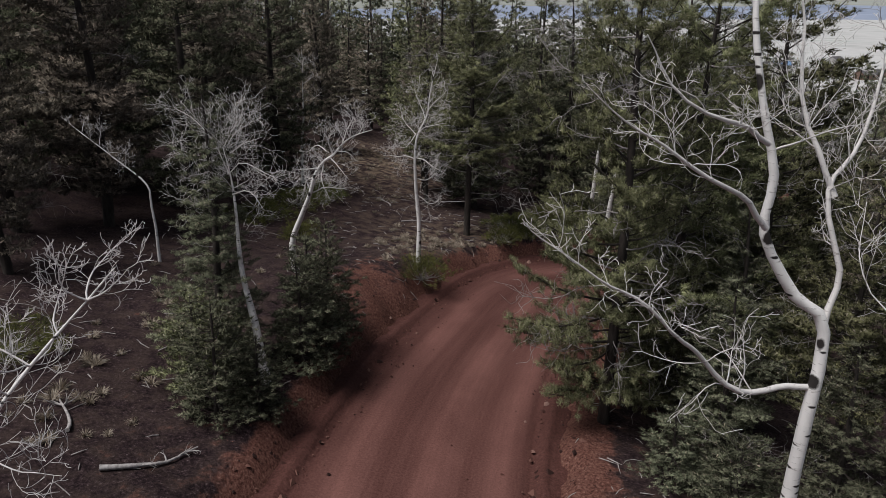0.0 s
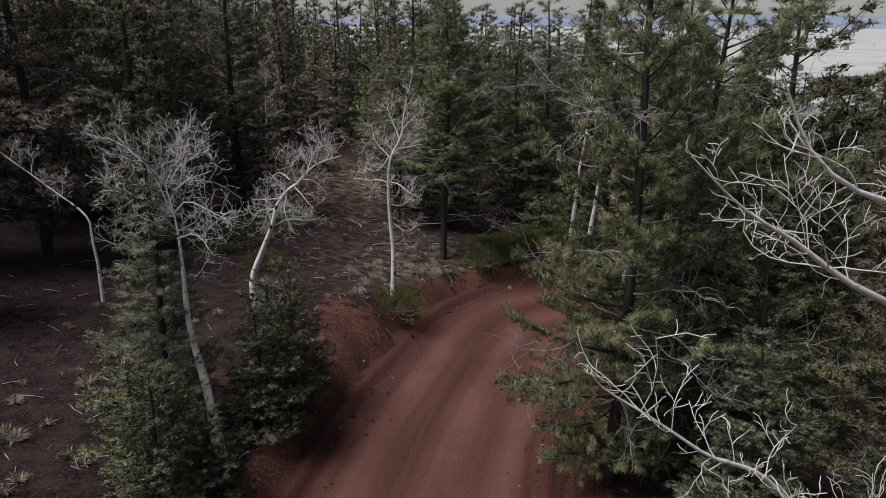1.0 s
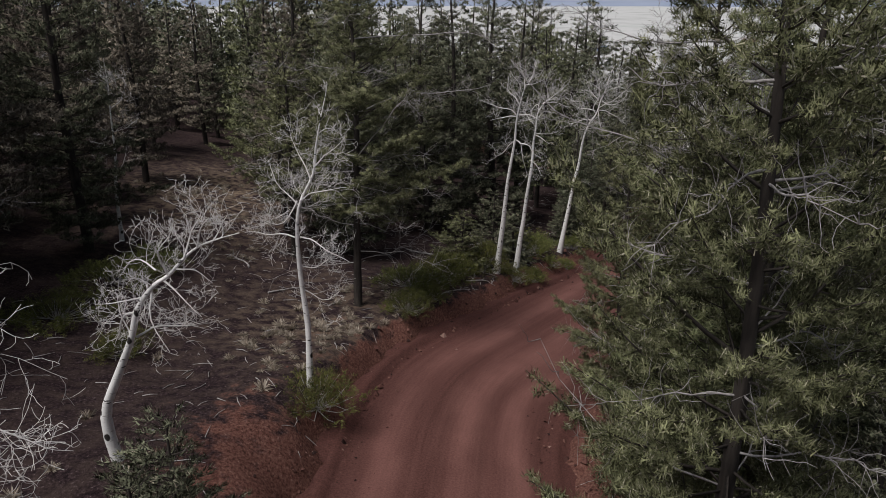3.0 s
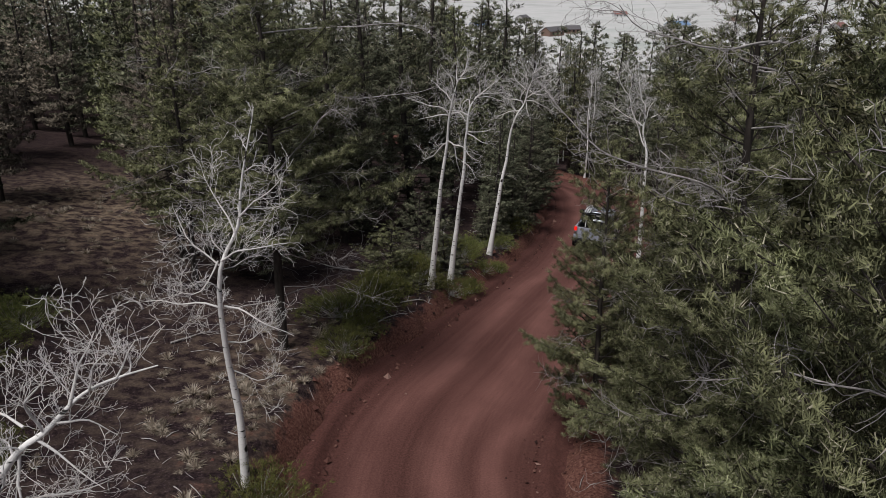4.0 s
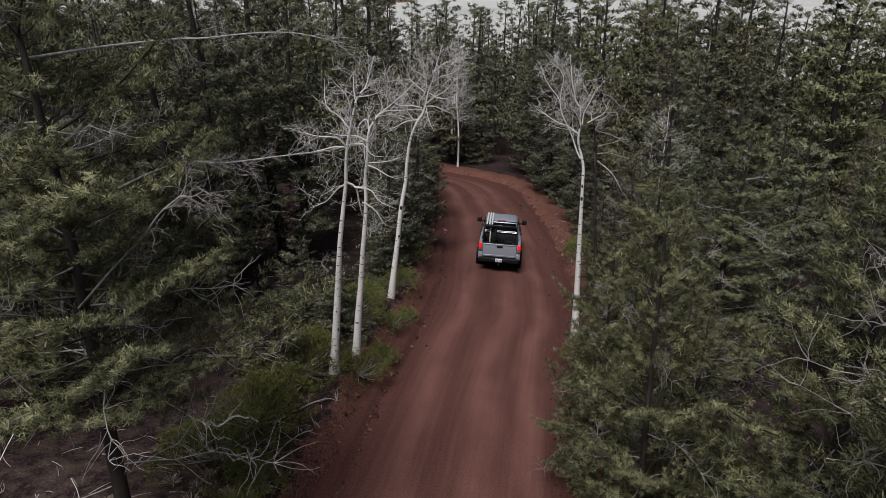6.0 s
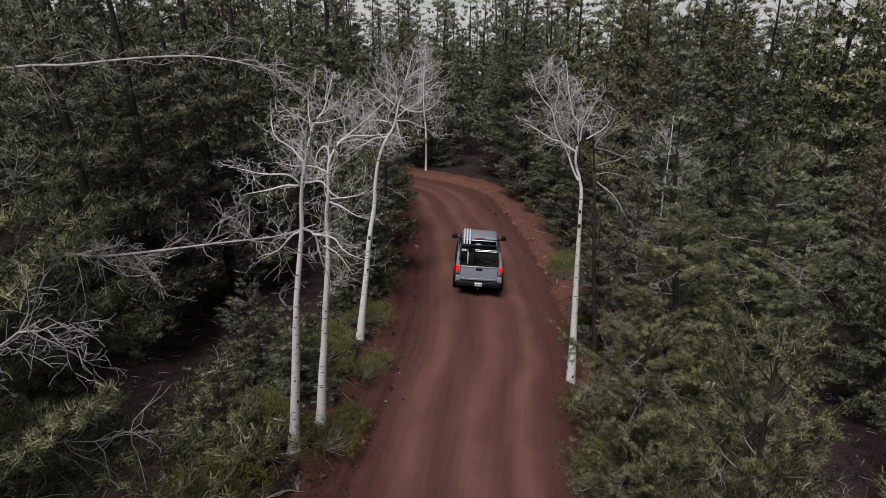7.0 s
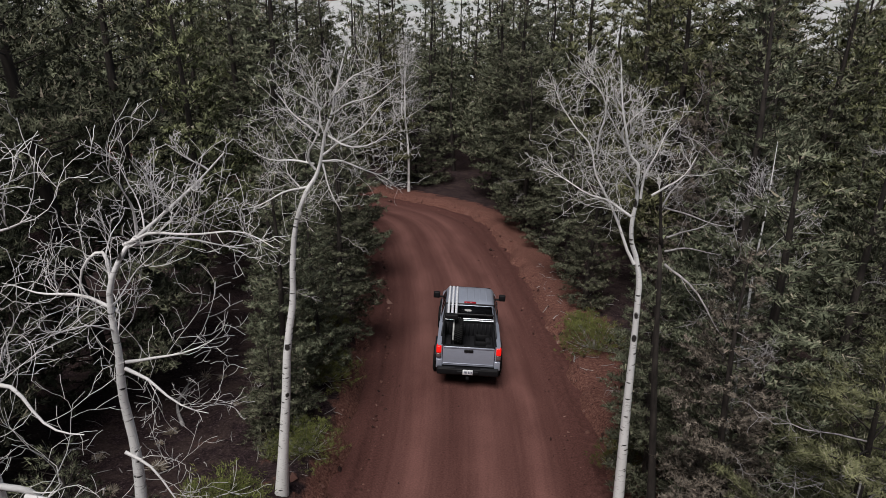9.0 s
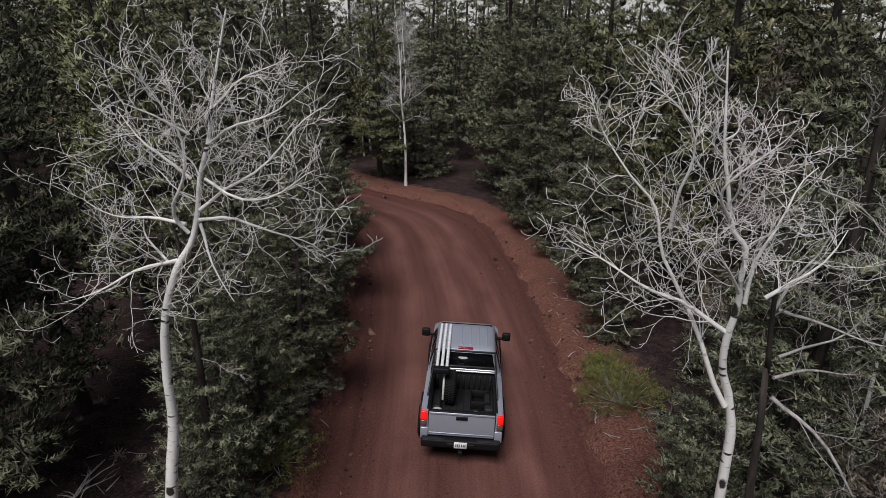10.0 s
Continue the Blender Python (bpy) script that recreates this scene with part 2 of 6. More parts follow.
def wave(x, y, s, seed=0.0):
    """Smooth uneven field, about -1 to 1."""
    return (np.sin(x * s + 1.7 * np.sin(y * s * 0.63 + seed) + seed * 2.1) + np.sin(y * s * 1.13 + 1.3 * np.sin(x * s * 0.71 - seed) + seed) + 0.6 * np.sin((x + y) * s * 1.9 + seed * 3.7)) / 2.6


def base_land(x, y):
    z = 1.03 - 0.1646 * x - 0.0566 * y
    z = np.where(z > 1.5, 1.5 + 5 * np.tanh((z - 1.5) / 5), z)
    d = np.hypot(x - 10, y - 35)
    w = smooth(d, 70, 280)
    valley = -30 + 2.2 * wave(x, y, 0.011, 1.0) + 9 * smooth(d, 1500, 4000)
    return z * (1 - w) + valley * w


def to_road(x, y):
    """Signed distance from the road's middle (right is plus) and the half width there."""
    x, y = np.atleast_1d(x).astype(float), np.atleast_1d(y).astype(float)
    dist, half, side = np.full(x.shape, 999.0), np.full(x.shape, 2.8), np.ones(x.shape)
    near = np.where((x > -30) & (x < 60) & (y > -45) & (y < 110))
    if len(near[0]):
        px, py = x[near], y[near]
        dd, hh, ss = np.empty(px.shape), np.empty(px.shape), np.empty(px.shape)
        L = LINE[::2]
        R = RIGHT[::2]
        for i in range(0, len(px), 4000):
            q = np.stack([px[i:i + 4000], py[i:i + 4000]], 1)
            d2 = ((q[:, None, :] - L[None, :, :2]) ** 2).sum(-1)
            k = d2.argmin(1)
            dd[i:i + 4000] = np.sqrt(d2[np.arange(len(k)), k])
            hh[i:i + 4000] = L[k, 2]
            ss[i:i + 4000] = np.sign(((q - L[k, :2]) * R[k]).sum(1) + 1e-9)
        dist[near], half[near], side[near] = dd, hh, ss
    return dist, half, side


def land(x, y):
    x, y = np.atleast_1d(x).astype(float), np.atleast_1d(y).astype(float)
    z = base_land(x, y)
    d, half, side = to_road(x, y)
    rag = 0.22 * wave(x, y, 2.3, 4.0) + 0.1 * wave(x, y, 6.1, 2.0)
    e = d - half + rag
    high = np.where(side > 0, 0.42, 0.60)
    bank = -0.28 + (0.28 + high) * smooth(e, -0.25, 0.75) - np.where(side > 0, 0.22, 0.15) * smooth(e, 0.9, 6.0)
    bank = bank + smooth(e, 0.1, 1.4) * (0.35 * np.exp(-((x + 1.2) ** 2 + (y - 22.5) ** 2) / 9) + 0.45 * np.exp(-((x + 4.6) ** 2 + (y - 19.6) ** 2) / 10))
    lumps = 0.10 * wave(x, y, 0.9, 0.5) + 0.05 * wave(x, y, 2.9, 1.5)
    return z + np.where(d < 60, bank, 0.06) + lumps * smooth(e, 0.0, 1.2)


def ground_z(x, y):
    return float(land(x, y)[0])


CLEARING = [(-3.4, 9), (-2.6, 16), (-1.6, 21), (1.0, 26), (0.2, 29), (-0.9, 36), (-2.2, 48), (-3, 56), (-7.2, 56), (-7.6, 44), (-6.6, 36), (-6.0, 27), (-8.5, 22), (-11, 17), (-12, 11), (-9, 8)]


def inside(poly, x, y):
    hit = False
    for (ax, ay), (bx, by) in zip(poly, poly[1:] + poly[:1]):
        if (ay > y) != (by > y) and x < (bx - ax) * (y - ay) / (by - ay) + ax:
            hit = not hit
    return hit


def axis_steps(lo, hi, step, far):
    mid_ = np.arange(lo, hi + step / 2, step)
    grow = step * 1.16 ** np.arange(1, 60)
    out = np.cumsum(grow)
    out = out[out < far]
    return np.concatenate([(lo - out)[::-1], mid_, hi + out])


def build_ground():
    xs, ys = axis_steps(-22, 44, 0.30, 4700), axis_steps(-2, 72, 0.30, 4700)
    gx, gy = np.meshgrid(xs, ys)
    gz = land(gx.ravel(), gy.ravel())
    v = np.stack([gx.ravel(), gy.ravel(), gz], 1)
    nx, ny = len(xs), len(ys)
    i = (np.arange(ny - 1)[:, None] * nx + np.arange(nx - 1)[None, :]).ravel()
    g = Geo()
    g.add(v, np.stack([i, i + 1, i + nx + 1, i + nx], 1))
    me = g.mesh("ground", FLOOR)
    d, half, side = to_road(v[:, 0], v[:, 1])
    d = np.where(np.isfinite(d), d, 999)
    redness = 1.2 * (1 - smooth(d - half, np.where(side > 0, 0.3, 0.0), np.where(side > 0, 1.5 + 1.8 * smooth(v[:, 1], 34, 42), 0.85))) + 0.2 * (1 - smooth(d - half, 1, 4)) + 0.55 * np.exp(-(((v[:, 0] + 2.2) / 1.1) ** 2 + ((v[:, 1] - 19.5) / 2.2) ** 2))
    x, y = v[:, 0], v[:, 1]
    dry = 0.10 + 0.85 * np.exp(-(((x + 4) / 5) ** 2 + ((y - 46) / 9) ** 2)) + 0.5 * np.exp(-(((x - 0.5) / 3.5) ** 2 + ((y - 27.5) / 4) ** 2))
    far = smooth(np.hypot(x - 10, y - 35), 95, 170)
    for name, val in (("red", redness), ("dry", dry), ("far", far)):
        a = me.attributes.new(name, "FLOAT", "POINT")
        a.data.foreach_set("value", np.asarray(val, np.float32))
    ob = new("ground", me)
    return tagged(ob, "dark forest floor of needle litter, dry grass and red soil", "ground", kind="structure")


def build_road():
    us = np.linspace(-1.12, 1.12, 57)
    half = LINE[:, 2][:, None]
    u = us[None, :] * half
    x = LINE[:, 0][:, None] + RIGHT[:, 0][:, None] * u
    y = LINE[:, 1][:, None] + RIGHT[:, 1][:, None] * u
    s = np.concatenate([[0], np.cumsum(np.linalg.norm(np.diff(LINE[:, :2], axis=0), axis=1))])[:, None] + 0 * u
    z = base_land(x.ravel(), y.ravel()).reshape(x.shape)
    z = z + 0.05 * (1 - (u / half) ** 2)
    for k0 in (-0.87, 0.80):
        z = z - 0.07 * np.exp(-((u / half - k0 - 0.02 * np.sin(s * 0.5)) / 0.035) ** 2) + 0.05 * np.exp(-((np.abs(u / half) - 0.93 - 0.02 * np.sin(s * 0.7)) / 0.04) ** 2)
    z = z + 0.05 * np.clip(wave(x, y, 7.0, 3.3), 0, 1) * smooth(np.abs(u / half), 0.70, 0.9)
    for c0 in (-1.55, -0.1, 0.75, 1.9):
        z = z - 0.035 * np.exp(-((u - c0 - 0.18 * np.sin(s * 0.21 + c0)) / 0.22) ** 2)
    z = z + 0.012 * wave(x, y, 3.1, 0.3) + 0.008 * wave(x, y, 8.3, 1.3) + 0.05 * smooth(np.abs(u) - half, -0.5, -0.05)
    ny, nx = x.shape
    i = (np.arange(ny - 1)[:, None] * nx + np.arange(nx - 1)[None, :]).ravel()
    g = Geo()
    g.add(np.stack([x.ravel(), y.ravel(), z.ravel()], 1), np.stack([i, i + 1, i + nx + 1, i + nx], 1))
    me = g.mesh("road", ROAD)
    lay = me.uv_layers.new(name="UVMap")
    idx = np.empty(len(me.loops), np.int32)
    me.loops.foreach_get("vertex_index", idx)
    lay.data.foreach_set("uv", np.stack([u.ravel()[idx], s.ravel()[idx]], 1).ravel())
    a = me.attributes.new("edge", "FLOAT", "POINT")
    a.data.foreach_set("value", smooth(np.abs(u / half), 0.66, 0.95).ravel().astype(np.float32))
    return tagged(new("road", me), "packed red dirt forest road with faint wheel ruts", "road", kind="structure")


build_ground()
build_road()


# ---- conifers ----
def unit(v):
    return v / (np.linalg.norm(v, axis=-1, keepdims=True) + 1e-9)


def tufted(rng, c, axis, size, core, fringe, length, width, out, fine):
    """Needle tufts at the points c: a few broad inner sprays and a fringe of fine shoots. Gives corners and their normals."""
    V, N = [], []
    m = len(c)
    for count, inner in ((core, True), (fringe, False)):
        if not count:
            continue
        n = m * count
        cc, ax, sz, ou = np.repeat(c, count, 0), np.repeat(axis, count, 0), np.repeat(size, count, 0), np.repeat(out, count, 0)
        ball = unit(rng.normal(0, 1, (n, 3)))
        if inner:
            off = ball * rng.uniform(0.05, 0.6, (n, 1)) * np.array([1.0, 1.0, 0.7]) + ax * rng.uniform(-0.5, 0.5, (n, 1))
            d = unit(rng.normal(0, 1, (n, 3)) + ax * 0.8)
            ln, wd = sz * rng.uniform(0.6, 1.0, (n, 1)), sz * rng.uniform(0.14, 0.26, (n, 1)) * (1 + 2 * sz) * fine
        else:
            ball[:, 2] = np.where(rng.random(n) < 0.6, np.abs(ball[:, 2]), ball[:, 2])
            off = ball * rng.uniform(0.35, 0.95, (n, 1)) * np.array([0.9, 0.9, 0.62]) + ax * rng.uniform(-0.55, 0.75, (n, 1))
            d = unit(ball * 0.9 + ax * 0.75 + np.array([0, 0, 0.22]) + rng.normal(0, 0.28, (n, 3)))
            ln, wd = length * rng.uniform(0.55, 1.35, (n, 1)), width * rng.uniform(0.7, 1.3, (n, 1))
        base = cc + off * sz
        perp = unit(np.cross(d, rng.normal(0, 1, (n, 3))))
        nrm = unit(off * np.array([0.9, 0.9, 1.3]) + ou * 0.35 + np.array([0, 0, 0.30]) + rng.normal(0, 0.22, (n, 3)))
        flip = np.where((np.cross(perp, d) * nrm).sum(1, keepdims=True) < 0, -1.0, 1.0)
        perp = perp * flip * wd / 2
        foot = base - d * ln * 0.45
        V.append(np.stack([foot - perp, foot + perp, base + d * ln * 0.55], 1).reshape(-1, 3))
        N.append(np.repeat(nrm, 3, 0))
    return V, N


def conifer_geo(seed, h, r, clump, core, fringe, length, width, clear=0.12, dead=8, power=0.8, tier=0.42, spread=5, droop=0.25, fine=1.0):
    """Trunk, live limbs, needle tufts with their normals, and dead limbs of one conifer with its foot at the origin."""
    rng = np.random.default_rng(seed)
    trunk, limbs, crown, bare = Geo(), Geo(), Geo(), Geo()
    zs = np.linspace(-0.4, h, 12)
    bend = np.stack([0.12 * np.sin(zs * 0.5 + seed), 0.12 * np.cos(zs * 0.4 + seed * 2), zs], 1)
    rad = h * 0.0145 * (1 - np.clip(zs / h, 0, 1)) ** 0.8 + 0.012
    trunk.tube(bend, rad, 8)

    def at(z):
        return np.array([np.interp(z, zs, bend[:, 0]), np.interp(z, zs, bend[:, 1]), z])

    C, A, S, O = [], [], [], []
    lob = rng.uniform(0, 6.28, 4)
    tiers = int(h * (1 - clear) / tier)
    for k in range(tiers):
        f0 = (k + 0.5) / tiers
        strong = rng.uniform(0.72, 1.12)
        for i in range(max(3, int(round(spread * (1.15 - 0.45 * f0))))):
            f = min(0.985, max(0.0, f0 + rng.normal(0, 0.35) / tiers))
            z = h * (clear + (0.985 - clear) * f)
            az = k * 2.1 + (i + rng.uniform(-0.35, 0.35)) * 6.283 / spread
            reach = r * min(1.0, 0.62 + 2.4 * f) * (1 - f) ** power * strong * rng.uniform(0.6, 1.12) + 0.22
            reach *= 1 + 0.17 * math.sin(az * 2 + lob[0] + f * 5) + 0.12 * math.sin(az + lob[2])
            el = -droop + (0.55 + droop) * f + rng.normal(0, 0.13)
            t = np.linspace(0, 1, 6)
            o = np.array([math.cos(az), math.sin(az), 0])
            side = np.array([-o[1], o[0], 0])
            curl = rng.normal(0, 0.16)
            pts = at(z) + reach * (t[:, None] * o * math.cos(el) + (curl * t ** 2)[:, None] * side) + np.outer(reach * (math.sin(el) * t + 0.22 * t ** 2.2), [0, 0, 1])
            limbs.tube(pts, 0.006 + 0.009 * reach * (1 - t) ** 0.8, 3, False)
            n = max(1, int(reach * 0.72 / (clump * 1.15)))
            ts = 1 - (np.arange(n) + rng.uniform(0, 0.5, n)) / n * 0.72
            ts[0] = 1.0
            for q in ts:
                p = np.array([np.interp(q, t, pts[:, j]) for j in range(3)])
                C.append(p + rng.normal(0, 0.25, 3) * clump * np.array([1, 1, 0.5]))
                A.append(unit(o + side * curl * q + np.array([0, 0, 0.25])))
                S.append(clump * rng.uniform(0.7, 1.2))
                O.append(o)
                for sg in (-1, 1):
                    L = reach * 0.44 * (1.08 - q) * rng.uniform(0.5, 1.25) + clump * 0.5
                    if q > 0.98 or rng.random() < 0.12:
                        continue
                    way = unit(o * 0.65 + side * sg + np.array([0, 0, rng.normal(-0.02, 0.16)]))
                    w = np.array([0, 0, 0.008])
                    limbs.add([p - w, p + w, p + way * L], [(0, 1, 2)])
                    for e in np.arange(L, clump * 0.6, -clump * 1.25):
                        C.append(p + way * e + rng.normal(0, 0.2, 3) * clump * np.array([1, 1, 0.6]))
                        A.append(unit(way + np.array([0, 0, 0.25])))
                        S.append(clump * rng.uniform(0.65, 1.15))
                        O.append(unit(o + way * 0.4))
    C.append(at(h * 0.985)); A.append(np.array([0, 0, 1.0])); S.append(clump * 0.7); O.append(np.array([0, 0, 1.0]))
    V, N = tufted(rng, np.array(C), np.array(A), np.array(S)[:, None], core, fringe, length, width, np.array(O), fine)
    for v in V:
        crown.add(v, np.arange(len(v)).reshape(-1, 3))
    crown.normals = np.concatenate(N)
    # bare grey limbs, crooked and forked
    for i in range(dead):
        z = h * rng.uniform(0.1, 0.88)
        az = rng.uniform(0, 6.28)
        L = r * rng.uniform(0.7, 1.12) * (1.02 - z / h) ** power + 0.2
        t = np.linspace(0, 1, 9)
        kink = np.cumsum(rng.normal(0, 0.05, (9, 3)), 0)
        pts = at(z) + L * (np.outer(t, [math.cos(az), math.sin(az), 0.05]) + kink * t[:, None])
        bare.tube(pts, 0.013 * (1 - t) + 0.003, 4, False)
        for j in range(20):
            k = rng.integers(3, 9)
            q, dvec = pts[k], unit(rng.normal(0, 0.9, 3) + np.array([math.cos(az), math.sin(az), 0.35]))
            c2 = [q]
            for _ in range(5):
                dvec = unit(dvec + rng.normal(0, 0.38, 3))
                c2.append(c2[-1] + dvec * L * 0.06)
            bare.tube(np.array(c2), np.linspace(0.006, 0.002, 6), 3, False)
    return trunk, limbs, crown, bare


CONIFER_KINDS, CROWN_NORMALS = {}, {}


def conifer_source(key, leaf, label, group, **k):
    trunk, limbs, crown, bare = conifer_geo(**k)
    CROWN_NORMALS[key] = crown.normals
    CONIFER_KINDS[key] = (trunk.mesh("trunk", PINE_BARK), limbs.mesh("limb_tier", PINE_BARK), crown.mesh("crown", leaf, True, crown.normals), bare.mesh("dead_wood", DEAD_WOOD) if k["dead"] else None, k["h"], label, group)


def conifer(key, x, y, height, turn, wide=1.0, label="", sink=0.1):
    tr, li, cr, ba, h, lab, group = CONIFER_KINDS[key]
    s = height / h
    ob = thing("conifer_tree", Matrix.Translation((x, y, ground_z(x, y) - sink)) @ Matrix.Rotation(turn, 4, "Z") @ Matrix.Diagonal((s * wide, s * wide, s, 1)), label or lab, "tree", group)
    part("trunk", tr, None, ob)
    tagged(part("limb_tier", li, None, ob), kind="stuff")
    tagged(part("crown", cr, None, ob, "needle foliage"), kind="stuff")
    if ba:
        tagged(part("dead_wood", ba, None, ob, "crooked grey dead twigs"), kind="stuff")
    return ob


G1 = "conifers of the forest"
hero = dict(clump=0.17, core=24, fringe=70, length=0.08, width=0.0095, tier=0.40, fine=0.5)
fine_hero = dict(clump=0.16, core=30, fringe=84, length=0.068, width=0.0075, tier=0.40, fine=0.36)
near = dict(clump=0.20, core=13, fringe=30, length=0.115, width=0.018, tier=0.40, fine=0.75)
LOOKS = (
    (NEEDLES, "tall dark green fir with uneven shaggy boughs", 11, 2.2, 0.06, 0.68, 0.28),
    (NEEDLES_OLIVE, "olive green pine with loose tufted boughs", 10, 2.7, 0.08, 0.6, 0.15),
    (NEEDLES_DULL, "dull brownish fir with thinning needles", 11, 2.2, 0.10, 0.68, 0.30),
    (NEEDLES, "slender grey-green fir with feathery boughs", 9, 1.7, 0.03, 0.72, 0.20),
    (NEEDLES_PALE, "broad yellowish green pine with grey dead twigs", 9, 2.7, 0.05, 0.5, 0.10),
    (NEEDLES_OLIVE, "large olive pine with bare lower trunk and dead limbs", 10, 2.8, 0.30, 0.55, 0.10))
for i, (leaf, lab, hh, rr, cl, pw, dr) in enumerate(LOOKS):
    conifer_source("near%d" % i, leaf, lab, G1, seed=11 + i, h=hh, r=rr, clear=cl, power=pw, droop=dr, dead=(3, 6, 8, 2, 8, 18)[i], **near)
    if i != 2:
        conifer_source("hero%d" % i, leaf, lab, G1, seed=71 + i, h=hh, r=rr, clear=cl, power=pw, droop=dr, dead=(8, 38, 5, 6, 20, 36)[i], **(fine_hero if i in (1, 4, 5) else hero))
midk = dict(clump=0.25, core=8, fringe=13, length=0.19, width=0.038, tier=0.42)
for i, (leaf, lab, hh, rr, cl, pw) in enumerate((
        (NEEDLES, "dark green fir in dense forest", 12, 2.1, 0.10, 0.66),
        (NEEDLES, "dark grey-green fir with a bare lower trunk", 13, 2.0, 0.22, 0.66),
        (NEEDLES_OLIVE, "olive green pine with a rounded crown", 11, 2.4, 0.16, 0.55),
        (NEEDLES_DULL, "brownish fir with thin foliage", 12, 2.1, 0.12, 0.66))):
    conifer_source("mid%d" % i, leaf, lab, G1, seed=31 + i, h=hh, r=rr, clear=cl, power=pw, dead=0, **midk)
fark = dict(clump=0.40, core=7, fringe=8, length=0.30, width=0.08, tier=0.55)
for i, (hh, rr, cl, pw) in enumerate(((12, 2.3, 0.12, 0.66), (13, 2.2, 0.2, 0.66), (11, 2.5, 0.15, 0.55), (12, 2.3, 0.15, 0.66))):
    conifer_source("far%d" % i, NEEDLES, "fir in the farther forest", G1, seed=131 + i, h=hh, r=rr, clear=cl, power=pw, dead=0, **fark)
small = dict(clump=0.13, core=7, fringe=34, length=0.085, width=0.013, tier=0.20)
for i, (leaf, lab, hh, rr) in enumerate(((NEEDLES, "young bushy fir at the road's edge", 3.2, 1.0), (NEEDLES_OLIVE, "young olive green pine", 3.0, 1.2))):
    conifer_source("small%d" % i, leaf, lab, "young conifers", seed=51 + i, h=hh, r=rr, clear=0.02, power=0.7, dead=0, **small)

